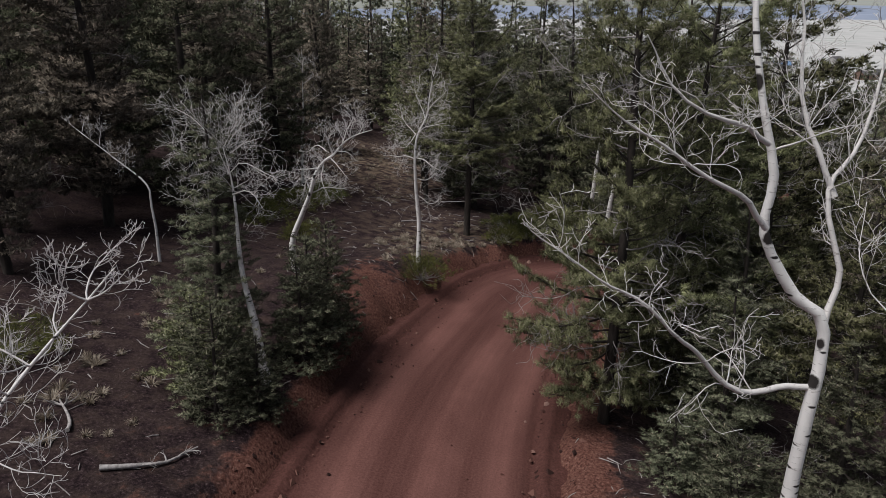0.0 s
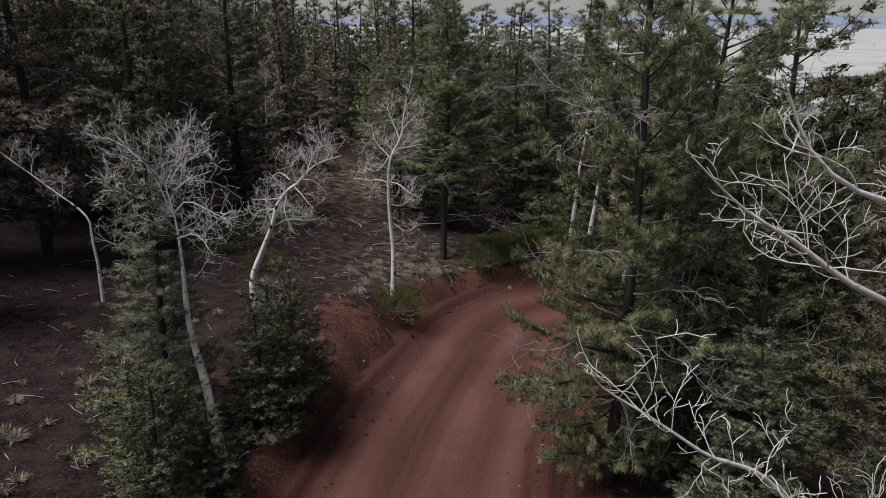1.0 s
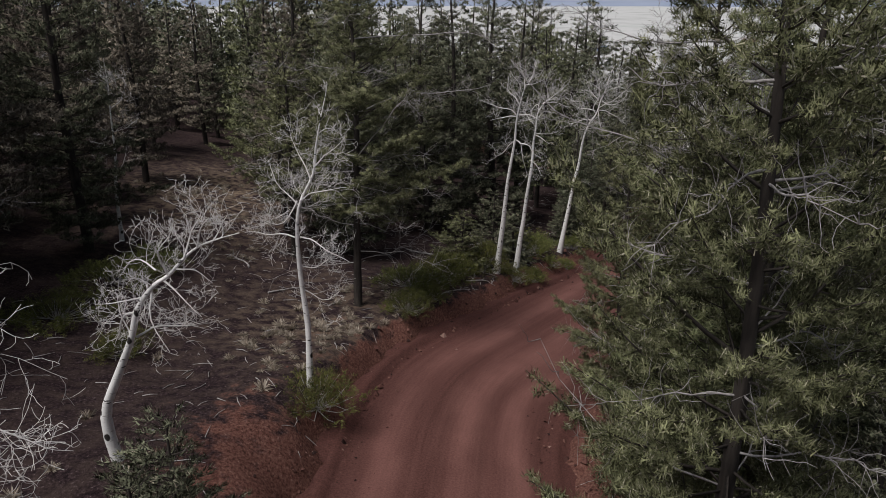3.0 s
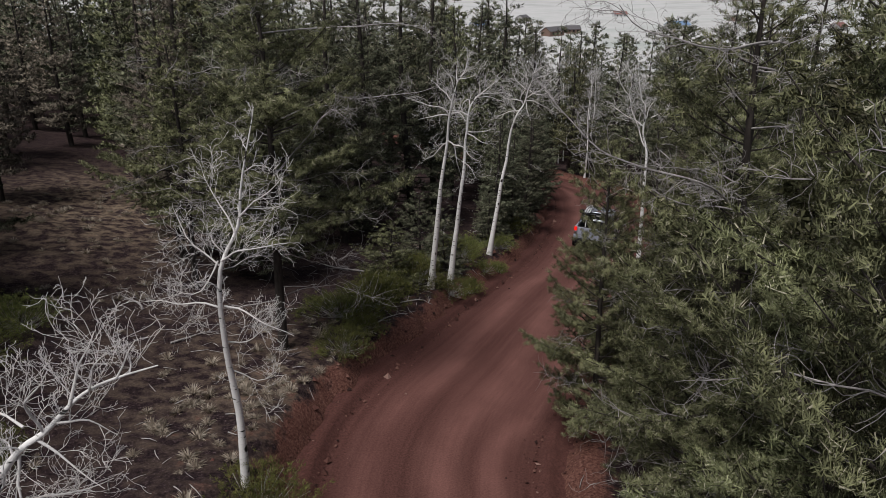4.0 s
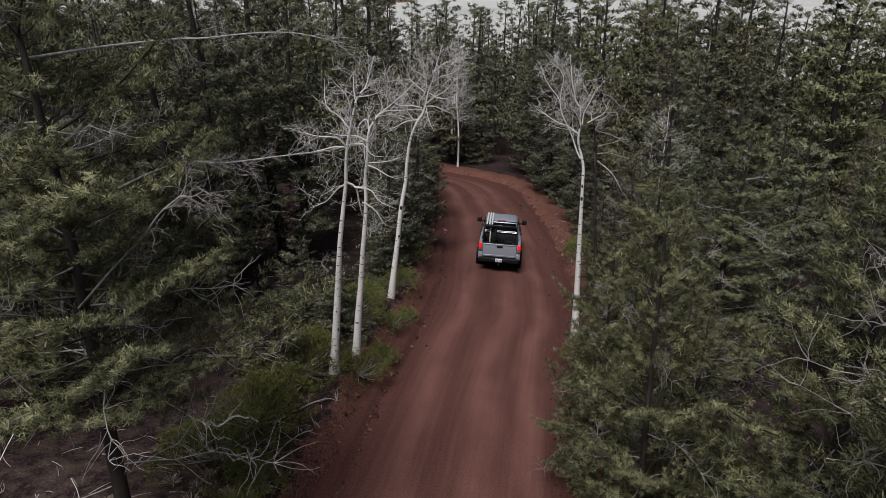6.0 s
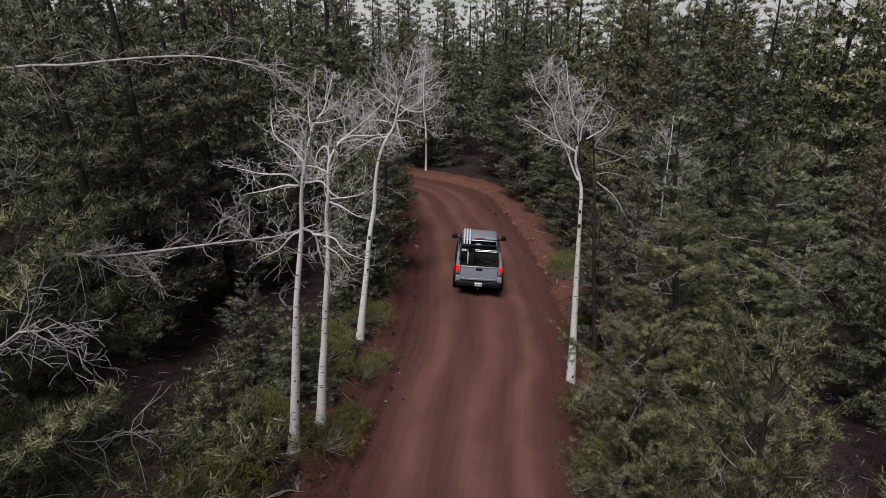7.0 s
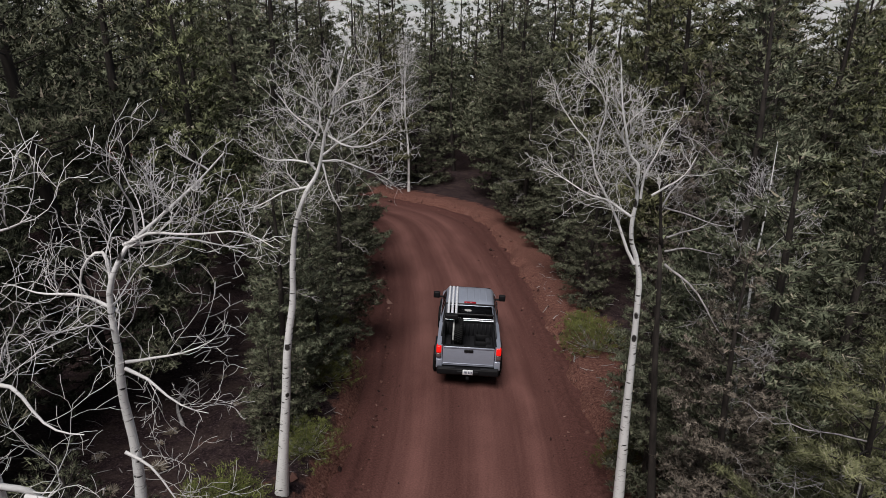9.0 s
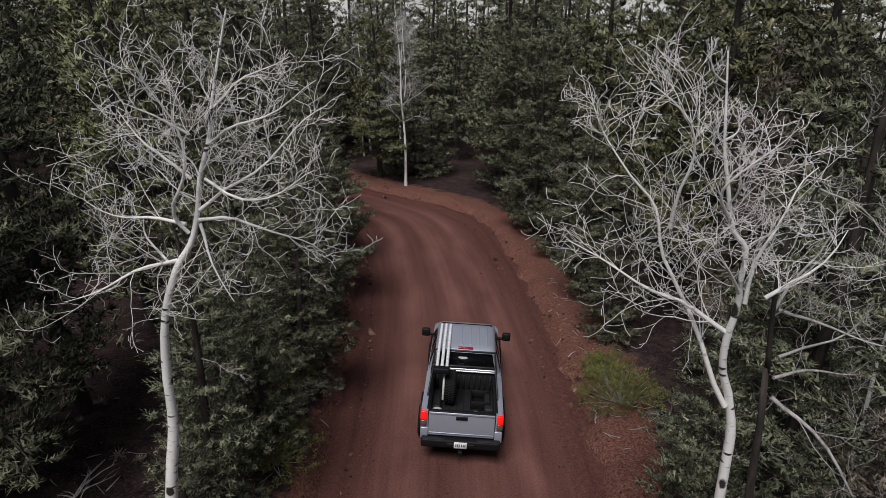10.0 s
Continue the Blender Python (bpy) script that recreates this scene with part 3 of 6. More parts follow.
# conifers with a known place: kind, x, y, height, width factor
PLACED = [
    ("hero3", -4.75, 13.9, 6.2, 1.12), ("small0", -3.1, 15.6, 2.9, 1.1), ("small0", -2.8, 16.6, 2.9, 1.1), ("small0", -4.3, 11.7, 2.4, 1.2), ("small0", -3.3, 14.4, 2.6, 1.2), ("small0", -3.6, 12.2, 1.7, 1.3), ("small1", -4.9, 12.6, 2.2, 1.1),
    ("near0", 5.6, 12.4, 4.6, 1.3), ("small0", 5.0, 10.4, 2.2, 1.4), ("near0", 7.0, 10.6, 4.4, 1.3), ("near5", 8.4, 13.0, 7.0, 1.0), ("small0", 5.6, 8.6, 2.2, 1.3), ("near3", 8.6, 9.4, 5.0, 1.3), ("near2", 10.6, 12.0, 7.5, 1.0), ("near0", 6.6, 14.6, 6.0, 1.1), ("small0", 4.6, 12.2, 1.8, 1.4),
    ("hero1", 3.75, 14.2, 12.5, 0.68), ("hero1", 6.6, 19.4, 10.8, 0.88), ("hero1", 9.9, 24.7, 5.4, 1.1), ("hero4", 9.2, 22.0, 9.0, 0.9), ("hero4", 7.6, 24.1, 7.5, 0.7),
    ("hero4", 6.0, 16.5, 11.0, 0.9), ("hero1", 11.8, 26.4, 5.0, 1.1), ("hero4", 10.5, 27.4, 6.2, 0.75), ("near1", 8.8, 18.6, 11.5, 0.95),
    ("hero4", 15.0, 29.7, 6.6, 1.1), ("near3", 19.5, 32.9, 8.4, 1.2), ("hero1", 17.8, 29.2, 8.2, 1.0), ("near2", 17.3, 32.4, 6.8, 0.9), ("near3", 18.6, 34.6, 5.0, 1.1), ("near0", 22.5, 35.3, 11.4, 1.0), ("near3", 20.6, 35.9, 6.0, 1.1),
    ("near3", 27.4, 43.2, 6.4, 1.1), ("near0", 29.3, 46.0, 7.4, 0.9), ("near3", 32.3, 49.6, 8.6, 1.1), ("near0", 36.8, 56.0, 14.5, 1.1),
    ("mid0", 39.5, 60.5, 14.5, 1.1), ("mid1", 41.8, 63.5, 13.5, 1.1), ("mid0", 33.6, 73.0, 13.0, 1.0), ("near0", 34.0, 53.0, 9.5, 1.0),
    ("near3", 17.5, 45.1, 6.5, 1.15), ("near0", 19.6, 48.5, 7.0, 1.05), ("near3", 21.8, 51.4, 7.0, 1.2), ("near0", 24.0, 55.0, 7.5, 1.05), ("near3", 15.4, 42.9, 5.5, 1.1), ("near0", 25.6, 59.2, 8.0, 1.1), ("near3", 13.9, 41.8, 6.4, 1.0), ("near3", 14.7, 43.6, 6.0, 1.1), ("small0", 12.9, 40.9, 2.6, 1.2), ("near0", 17.0, 47.4, 7.2, 0.9), ("near3", 19.6, 50.4, 7.6, 1.0),
    ("near0", 1.8, 36.0, 11.5, 1.0), ("near0", 5.7, 41.2, 12.0, 1.0), ("near0", 7.6, 43.4, 13.0, 1.0), ("near0", 10.2, 44.6, 13.8, 1.0), ("near0", 1.6, 39.8, 12.0, 1.05),
    ("near2", -1.0, 38.5, 10.0, 1.0), ("near5", -0.8, 34.8, 8.4, 0.9), ("mid1", 12.6, 47.0, 13.0, 1.0),
    ("small1", 6.0, 34.6, 2.4, 1.4), ("small0", 8.9, 36.6, 2.8, 1.2), ("small0", 8.4, 37.8, 3.0, 1.1),
    ("near2", -11.4, 23.2, 12.2, 1.0), ("near2", -13.2, 21.0, 11.5, 1.0), ("near0", -9.8, 27.0, 12.5, 1.0), ("near2", -13.4, 26.6, 13.0, 1.0),
    ("near0", -7.9, 33.5, 12.5, 0.95), ("near2", -10.3, 31.0, 12.5, 1.0), ("near2", -11.6, 17.6, 9.6, 0.9), ("mid2", 1.4, 46.0, 12.5, 1.0), ("mid0", -0.2, 43.2, 12.5, 1.0),
    ("mid0", 23.0, 61.0, 15.0, 1.15), ("near0", 20.5, 57.5, 13.0, 1.1), ("mid1", 26.0, 65.5, 13.0, 1.0), ("small0", 37.0, 66.6, 4.2, 1.2), ("small0", 38.6, 67.4, 4.6, 1.2), ("small0", 36.4, 68.4, 4.0, 1.2), ("mid1", 34.0, 77.0, 14.0, 1.2), ("mid0", 37.5, 79.0, 14.5, 1.2), ("mid0", 42.0, 78.0, 14.0, 1.2), ("mid1", 46.0, 76.0, 14.0, 1.2), ("mid0", 39.0, 84.0, 15.0, 1.2),
]
PATH_LINE = [(0, 0), (-0.7, 4.5), (-1.4, 9.8), (-1.3, 13.5), (-0.57, 17.0), (1.9, 21.9), (4.6, 24.4), (7.5, 27.7), (11, 31.2), (12, 32.3)]


def off_path(x, y):
    best = 99
    for (ax, ay), (bx, by) in zip(PATH_LINE, PATH_LINE[1:]):
        t = max(0, min(1, ((x - ax) * (bx - ax) + (y - ay) * (by - ay)) / ((bx - ax) ** 2 + (by - ay) ** 2)))
        best = min(best, math.hypot(x - ax - t * (bx - ax), y - ay - t * (by - ay)))
    return best


rng = np.random.default_rng(5)
spots = [(x, y) for _, x, y, _, _ in PLACED]
KEEP_CLEAR = [(-0.9, 24), (-4.9, 21), (-3.8, 13.4), (-8.6, 20), (7.8, 35), (8.7, 35.5), (12.3, 39.3), (16.6, 33.9), (34, 63.5), (3.3, 5.8), (-4.2, 5.2), (-7.2, 35)]
PINES = {}
for key, x, y, hgt, wd in PLACED:
    PINES[x, y] = conifer(key, x, y, hgt, rng.uniform(0, 6.28), wd)
JOINED = []
count = 0
for tries in range(9000):
    if count > 330:
        break
    x, y = rng.uniform(-42, 84), rng.uniform(4, 116)
    dc = math.hypot(x - 5, y - 18)
    if x < -0.74 * y - 2 or y < 16 + 0.36 * (x - 1) or dc > 102:
        continue
    gap = (2.6 if x < -3 else 2.1) + 0.016 * dc
    d_, h_, s_ = to_road(x, y)
    if d_[0] < h_[0] + 1.7 or inside(CLEARING, x, y) or off_path(x, y) < 3.4:
        continue
    if any(math.hypot(x - a, y - b2) < gap for a, b2 in spots) or any(math.hypot(x - a, y - b2) < 1.6 for a, b2 in KEEP_CLEAR):
        continue
    # the inner side of the bend holds only low growth
    if s_[0] < 0 and 18 < y < 44 and d_[0] < h_[0] + 5.5 and x < 16:
        continue
    spots.append((x, y))
    hgt = rng.uniform(11.0, 16.5) * (0.84 if abs(x + 2) < 0.25 * y and y < 75 else 1.0)
    kind = ("near%d" % rng.choice([0, 1, 3] if x > 10 else [0, 0, 2, 1, 3])) if dc < 24 else ("mid%d" % rng.choice([0, 2, 2, 1] if x > 10 else [0, 0, 1, 2, 3, 1]))
    if x < -6 and rng.random() < 0.45:
        kind = "near2" if dc < 26 else "mid3"
    # lower trees stand on the falling side beside the later part of the road
    close = off_path(x, y)
    if x > 12 and close < 22 and s_[0] > 0:
        hgt = rng.uniform(7.5, 11.5)
        kind = "near%d" % rng.choice([0, 0, 1, 3, 3, 2])
    elif close < 15 and kind.startswith("mid"):
        kind = "near%d" % rng.choice([0, 0, 3, 1])
    if dc > 58:
        JOINED.append(("far%d" % rng.integers(4), x, y, hgt))
    else:
        conifer(kind, x, y, hgt, rng.uniform(0, 6.28), rng.uniform(0.85, 1.15))
    count += 1

# unseen firs behind the path's start, added to dim ambient light and glass reflections
for tries in range(400):
    x, y = rng.uniform(-34, 30), rng.uniform(-34, 8)
    d_, h_, s_ = to_road(x, y)
    if d_[0] < h_[0] + 2.0 or any(math.hypot(x - a, y - b2) < 5.6 for a, b2 in spots) or off_path(x, y) < 5 or (y > -2 and abs(x) < 9) or (y > 0 and x < 0 and abs(x) < 0.8 * y + 9):
        continue
    spots.append((x, y))
    JOINED.append(("far%d" % rng.integers(4), x, y, rng.uniform(9, 13)))


def join_woods(name, pick, label):
    """Trees too far off to tell apart and those added unseen behind the path, in one mesh of trunks and one of crowns.
    """
    wood, leaf, bent = Geo(), Geo(), []
    for kind, x, y, hgt in pick:
        t_, l_, c_, b_, h, _, _ = CONIFER_KINDS[kind]
        a, k = rng.uniform(0, 6.28), hgt / h
        rot = np.array([[math.cos(a), -math.sin(a), 0], [math.sin(a), math.cos(a), 0], [0, 0, 1]]) * k
        for geo, me, size in ((wood, t_, 4), (leaf, c_, 3)):
            v = np.empty(len(me.vertices) * 3)
            me.vertices.foreach_get("co", v)
            v = v.reshape(-1, 3) @ rot.T + np.array([x, y, ground_z(x, y) - 0.1])
            if size == 3:
                geo.add(v, np.arange(len(v)).reshape(-1, 3))
                bent.append(CROWN_NORMALS[kind] @ rot.T / k)
            else:
                n = len(v)
                geo.add(v[:96], [(i * 8 + j, i * 8 + (j + 1) % 8, i * 8 + 8 + (j + 1) % 8, i * 8 + 8 + j) for i in range(11) for j in range(8)])
    woods = thing(name, Matrix.Identity(4), label, "trees", kind="stuff")
    part("trunk_stand", wood, PINE_BARK, woods)
    part("crown_mass", leaf.mesh("crown_mass", NEEDLES, True, np.concatenate(bent)), None, woods)


join_woods("distant_and_unseen_conifers", JOINED, "dark firs standing close in the farther forest and added unseen behind the camera path")


# ---- bare aspens ----
def limb(rng, geo, p, d, length, r0, level, sides, up=0.25, kink=0.2, kids=(6, 5, 3)):
    """One crooked branch with its side shoots, all into one Geo."""
    n = (10, 7, 5, 3)[level]
    pts, dirs = [np.array(p, float)], []
    d = unit(np.array(d, float))
    bend = rng.normal(0, kink, 3)
    for i in range(n):
        bend = 0.55 * bend + rng.normal(0, kink * (0.8 + 0.25 * level), 3)
        d = unit(d + bend * 0.8 + np.array([0, 0, up]) * (0.35 + 0.3 * level))
        dirs.append(d)
        pts.append(pts[-1] + d * length / n)
    pts = np.array(pts)
    t = np.linspace(0, 1, n + 1)
    geo.tube(pts, np.maximum(r0 * (1 - 0.8 * t), 0.0022), sides, level < 2)
    if level >= 3:
        return
    for j in range(kids[level]):
        tt = 0.18 + 0.80 * (j + rng.random()) / kids[level]
        i = min(n - 1, int(tt * n))
        q = pts[i] + (pts[i + 1] - pts[i]) * (tt * n - i)
        side = unit(np.cross(dirs[i], rng.normal(0, 1, 3)))
        nd = unit(dirs[i] * 0.75 + side * rng.uniform(0.6, 1.1))
        limb(rng, geo, q, nd, length * rng.uniform(0.34, 0.62) * (1.15 - 0.4 * tt), max(0.0026, r0 * (1 - 0.8 * tt) * 0.42), level + 1, 4 if level == 0 else 3, up, kink, kids)


def aspen(x, y, spine, r0, limbs_from, count, reach, seed, label, kids=(6, 4, 2), stems=(), up=0.15, foot=None, twigs=10, shoot=0.95, bark=None):
    """spine: offsets of the trunk's course from its foot, the last is the tip; stems: courses of the main limbs."""
    rng = np.random.default_rng(seed)
    z0 = ground_z(x, y) - 0.1
    rise = 0.0 if foot is None else foot - z0
    ob = thing("aspen_tree", Matrix.Translation((x, y, z0)), label, "tree", "bare aspens")
    course = spline([(0, 0, -0.3)] + [(p[0], p[1], p[2] + rise) for p in spine], 0.2)
    seg = np.concatenate([[0], np.cumsum(np.linalg.norm(np.diff(course, axis=0), axis=1))])
    t = seg / seg[-1]
    wig = np.stack([0.025 * np.sin(seg * 2.3 + seed), 0.025 * np.cos(seg * 1.9 + seed), 0 * seg], 1)
    course = course + wig * smooth(t, 0.05, 0.3)[:, None]
    g = Geo()
    rad = r0 * 1.08 * (1 - t) ** 1.1 * (1 + 0.35 * np.exp(-seg / 0.35)) + 0.006
    rad *= 1 + 0.04 * np.sin(seg * 5.1 + seed) + 0.03 * np.sin(seg * 11.7 + 2 * seed)
    g.tube(course, rad, 12)
    part("trunk", g, bark or ASPEN_BARK, ob, "bark with dark scars")
    for i in range(count):
        f = limbs_from + (0.97 - limbs_from) * (i + rng.uniform(0.1, 0.9)) / count
        k = min(len(course) - 2, int(np.searchsorted(t, f)))
        az = i * 2.4 + rng.normal(0, 0.4) + seed
        el = rng.uniform(0.05, 0.75) + 0.3 * f
        d = np.array([math.cos(az) * math.cos(el), math.sin(az) * math.cos(el), math.sin(el)])
        L = reach * (1.15 - 0.75 * (f - limbs_from) / (1 - limbs_from)) * rng.uniform(0.65, 1.15)
        g = Geo()
        limb(rng, g, course[k], d, L, max(0.009, rad[k] * 0.30), 0, 5, up, 0.19, kids)
        part("branch", g, DEAD_WOOD if bark else ASPEN_TWIG, ob)
    for pts in stems:
        c2 = spline([(p[0], p[1], p[2] + rise) for p in pts], 0.12)
        L2 = np.concatenate([[0], np.cumsum(np.linalg.norm(np.diff(c2, axis=0), axis=1))])
        c2 = c2 + np.stack([0.03 * np.sin(L2 * 5 + seed), 0.03 * np.cos(L2 * 4.3), 0.03 * np.sin(L2 * 6.1)], 1) * smooth(L2, 0, 0.4)[:, None]
        near_ = np.linalg.norm(course - c2[0], axis=1).argmin()
        r2 = min(rad[near_] * 0.62, max(0.009, r0 * 0.20) * min(1.3, 0.35 + L2[-1] / 2.4)) * (1 - L2 / L2[-1]) ** 1.1 + 0.0035
        g = Geo()
        g.tube(c2, r2, 8)
        for i in range(max(5, int(L2[-1] * twigs))):
            k = rng.integers(len(c2) // 6, len(c2) - 1)
            tang = unit(c2[k + 1] - c2[k])
            nd = unit(tang * 0.8 + unit(np.cross(tang, rng.normal(0, 1, 3))) * 0.9 + np.array([0, 0, 0.2]))
            limb(rng, g, c2[k], nd, shoot * rng.uniform(0.45, 1.15) * (1.1 - 0.5 * k / len(c2)), max(0.003, r2[k] * 0.28), 1, 4, 0.12, 0.27, kids)
        part("branch", g, DEAD_WOOD if bark else ASPEN_LIMB, ob, "crooked pale limb")
    return ob


def dead_limb(tree, way, seed, r=0.017, shoots=20):
    """A long bare limb of a pine along a course given in the world."""
    rr, g, way = np.random.default_rng(seed), Geo(), spline(way, 0.15)
    far_ = np.linspace(0, 1, len(way))
    way = way + np.stack([0.04 * np.sin(far_ * 17), 0.04 * np.cos(far_ * 13), 0.04 * np.sin(far_ * 11)], 1) * far_[:, None]
    g.tube(way, r * (1 - far_) + 0.005, 7)
    for _ in range(shoots):
        q = rr.integers(len(way) // 4, len(way) - 1)
        limb(rr, g, way[q], unit(way[q + 1] - way[q]) + unit(rr.normal(0, 1, 3)) * np.array([0.9, 0.9, 0.6]), rr.uniform(0.35, 0.8), 0.005, 1, 4, -0.03, 0.2, (6, 5, 3))
    part("dead_limb", g, DEAD_WOOD, tree, "long bare grey limb").matrix_parent_inverse = tree.matrix_basis.inverted()


big_pine = conifer("hero5", 1.1, 29.5, 10.6, 2.1, 0.9)
dead_limb(PINES[6.6, 19.4], [(6.6, 19.4, 6.0), (4.41, 17.87, 7.17), (3.54, 18.11, 7.43), (2.98, 18.16, 7.67), (2.66, 18.29, 8.07), (2.4, 18.43, 8.48)], 40, shoots=24)
dead_limb(PINES[6.6, 19.4], [(6.6, 19.4, 8.6), (4.63, 18.32, 8.68), (4.13, 18.42, 8.78), (3.71, 18.53, 8.92), (3.48, 18.56, 9.22)], 41, shoots=14)
dead_limb(big_pine, [(1.1, 29.5, 6.0), (2.6, 28.92, 6.66), (3.16, 28.42, 6.7), (3.76, 27.87, 6.79), (4.31, 27.26, 6.95), (4.65, 26.94, 7.12)], 44, shoots=20)
dead_limb(big_pine, [(1.1, 29.5, 8.2), (2.91, 29.52, 8.3), (3.41, 29.03, 8.32), (3.9, 28.49, 8.37), (4.34, 28.03, 8.39), (4.8, 27.47, 8.32)], 45, shoots=14)
dead_limb(big_pine, [(1.1, 29.5, 4.6), (2.16, 27.75, 6.43), (2.4, 27.49, 6.61), (2.58, 27.32, 6.74)], 46, shoots=10)
aspen(-0.88, 23.0, [(0.07, -0.12, 1.13), (-0.01, -0.19, 2.23), (-0.01, -0.28, 3.17), (0.02, -0.39, 4.32), (0.36, -0.56, 5.07), (0.47, -0.64, 5.62), (0.67, -0.8, 6.6), (0.72, -0.84, 6.89)], 0.08, 0.5, 10, 0.7, 2, "slim bare aspen standing behind a low juniper", (6, 4, 2), foot=0.82,
      stems=([(-0.01, -0.31, 3.63), (-0.48, 0.05, 3.67), (-1.16, 0.6, 3.54)],
             [(0.03, -0.33, 3.67), (0.45, -0.68, 3.58), (0.96, -1.11, 3.26)],
             [(0.03, -0.4, 4.41), (-0.27, -0.24, 4.74), (-0.54, -0.08, 5.31)],
             [(0.07, -0.42, 4.49), (0.51, -0.86, 4.82), (0.96, -1.24, 4.9)],
             [(0.31, -0.54, 4.99), (0.12, -0.35, 5.55), (-0.04, -0.23, 5.86)],
             [(0.4, -0.59, 5.23), (0.74, -0.91, 5.62), (0.99, -1.15, 5.93)],
             [(-0.03, -0.2, 2.43), (0.46, -0.22, 2.13), (0.8, -0.29, 2.33)],
             [(0.02, -0.4, 4.49), (-0.26, -0.46, 4.06), (-0.73, -0.43, 4.15)],
             [(-0.03, -0.25, 2.99), (0.34, -0.27, 2.9), (0.7, -0.32, 3.26)],))
aspen(-4.25, 19.35, [(-0.07, -0.11, 1.17), (0.2, -0.28, 1.94), (0.64, -0.52, 2.8), (0.82, -0.64, 3.33), (1.09, -0.77, 3.72), (1.32, -0.87, 3.9), (1.59, -0.99, 4.2), (1.81, -1.08, 4.38), (2.07, -1.17, 4.5), (2.47, -1.32, 4.64)], 0.10, 0.5, 8, 0.7, 3, "bare aspen leaning over the dark litter", (6, 4, 2), foot=1.5, shoot=0.8,
      stems=([(1.17, -0.83, 3.99), (0.97, -0.66, 4.09), (0.7, -0.44, 4.03)],
             [(1.33, -0.87, 3.93), (1.29, -1.0, 4.32), (1.53, -1.25, 4.78)],
             [(1.62, -1.0, 4.23), (1.85, -0.95, 4.73), (1.93, -0.92, 4.95)],
             [(1.82, -1.08, 4.39), (1.98, -1.3, 4.78), (2.06, -1.4, 4.95)],
             [(2.07, -1.17, 4.5), (2.32, -1.15, 4.84)],
             [(1.24, -0.83, 3.84), (1.52, -0.98, 3.59), (1.76, -1.11, 3.33)],
             [(1.47, -0.93, 4.02), (1.77, -0.95, 3.96), (1.98, -0.95, 3.78)],
             [(0.93, -0.7, 3.53), (0.58, -0.71, 3.46), (0.25, -0.73, 3.53)],
             [(0.69, -0.54, 2.8), (1.13, -0.52, 2.94), (1.77, -0.5, 2.93)],
             [(1.06, -0.75, 3.65), (1.03, -0.85, 3.2), (1.21, -1.02, 2.73)],
             [(0.78, -0.62, 3.27), (0.43, -0.22, 2.94), (0.18, 0.26, 2.31)],))
aspen(-3.7, 13.3, [(-0.15, 0.12, 1.0), (-0.3, 0.23, 1.96), (-0.4, 0.32, 2.76), (-0.49, 0.44, 3.79), (-0.57, 0.55, 4.79), (-0.65, 0.62, 5.31)], 0.1, 0.78, 6, 0.8, 4, "bare white aspen rising out of a young fir", (6, 4, 2), foot=1.1400000000000001, twigs=11,
      stems=([(-0.57, 0.55, 4.79), (-0.92, 0.8, 5.43), (-1.35, 0.98, 5.83), (-1.76, 1.12, 6.06)],
             [(-0.61, 0.61, 5.31), (-0.84, 0.51, 5.59), (-1.27, 0.29, 6.22)],
             [(-0.65, 0.62, 5.31), (-0.41, 0.75, 5.75), (-0.44, 0.92, 6.3)],
             [(-0.57, 0.62, 5.35), (-0.19, 0.4, 5.75), (0.06, 0.28, 5.91)],
             [(-0.54, 0.6, 5.19), (0.06, 0.83, 5.51)],
             [(-0.57, 0.55, 4.79), (-0.16, 0.4, 5.03), (0.54, 0.12, 4.71)],
             [(-0.6, 0.57, 4.95), (-1.27, 0.92, 5.03), (-2.06, 1.31, 5.03)],
             [(-0.53, 0.51, 4.37), (-0.12, 0.33, 4.46), (0.11, 0.2, 4.21)],
             [(-0.74, 0.55, 4.7), (-1.41, 0.84, 4.37), (-1.59, 0.92, 4.21)],))
aspen(-8.6, 20.2, [(0, 0, 1.8), (-0.05, 0, 2.5), (-0.86, 0, 3.2), (-1.5, 0, 3.8), (-2.2, 0.1, 4.4)], 0.04, 0.5, 8, 1.0, 5, "thin crooked bare aspen in the shade")
aspen(-7.2, 35.4, [(0.1, 0, 2.0), (0.3, 0, 4.2), (0.4, -0.2, 6.8)], 0.07, 0.4, 15, 1.5, 6, "small bare aspen before dark firs")
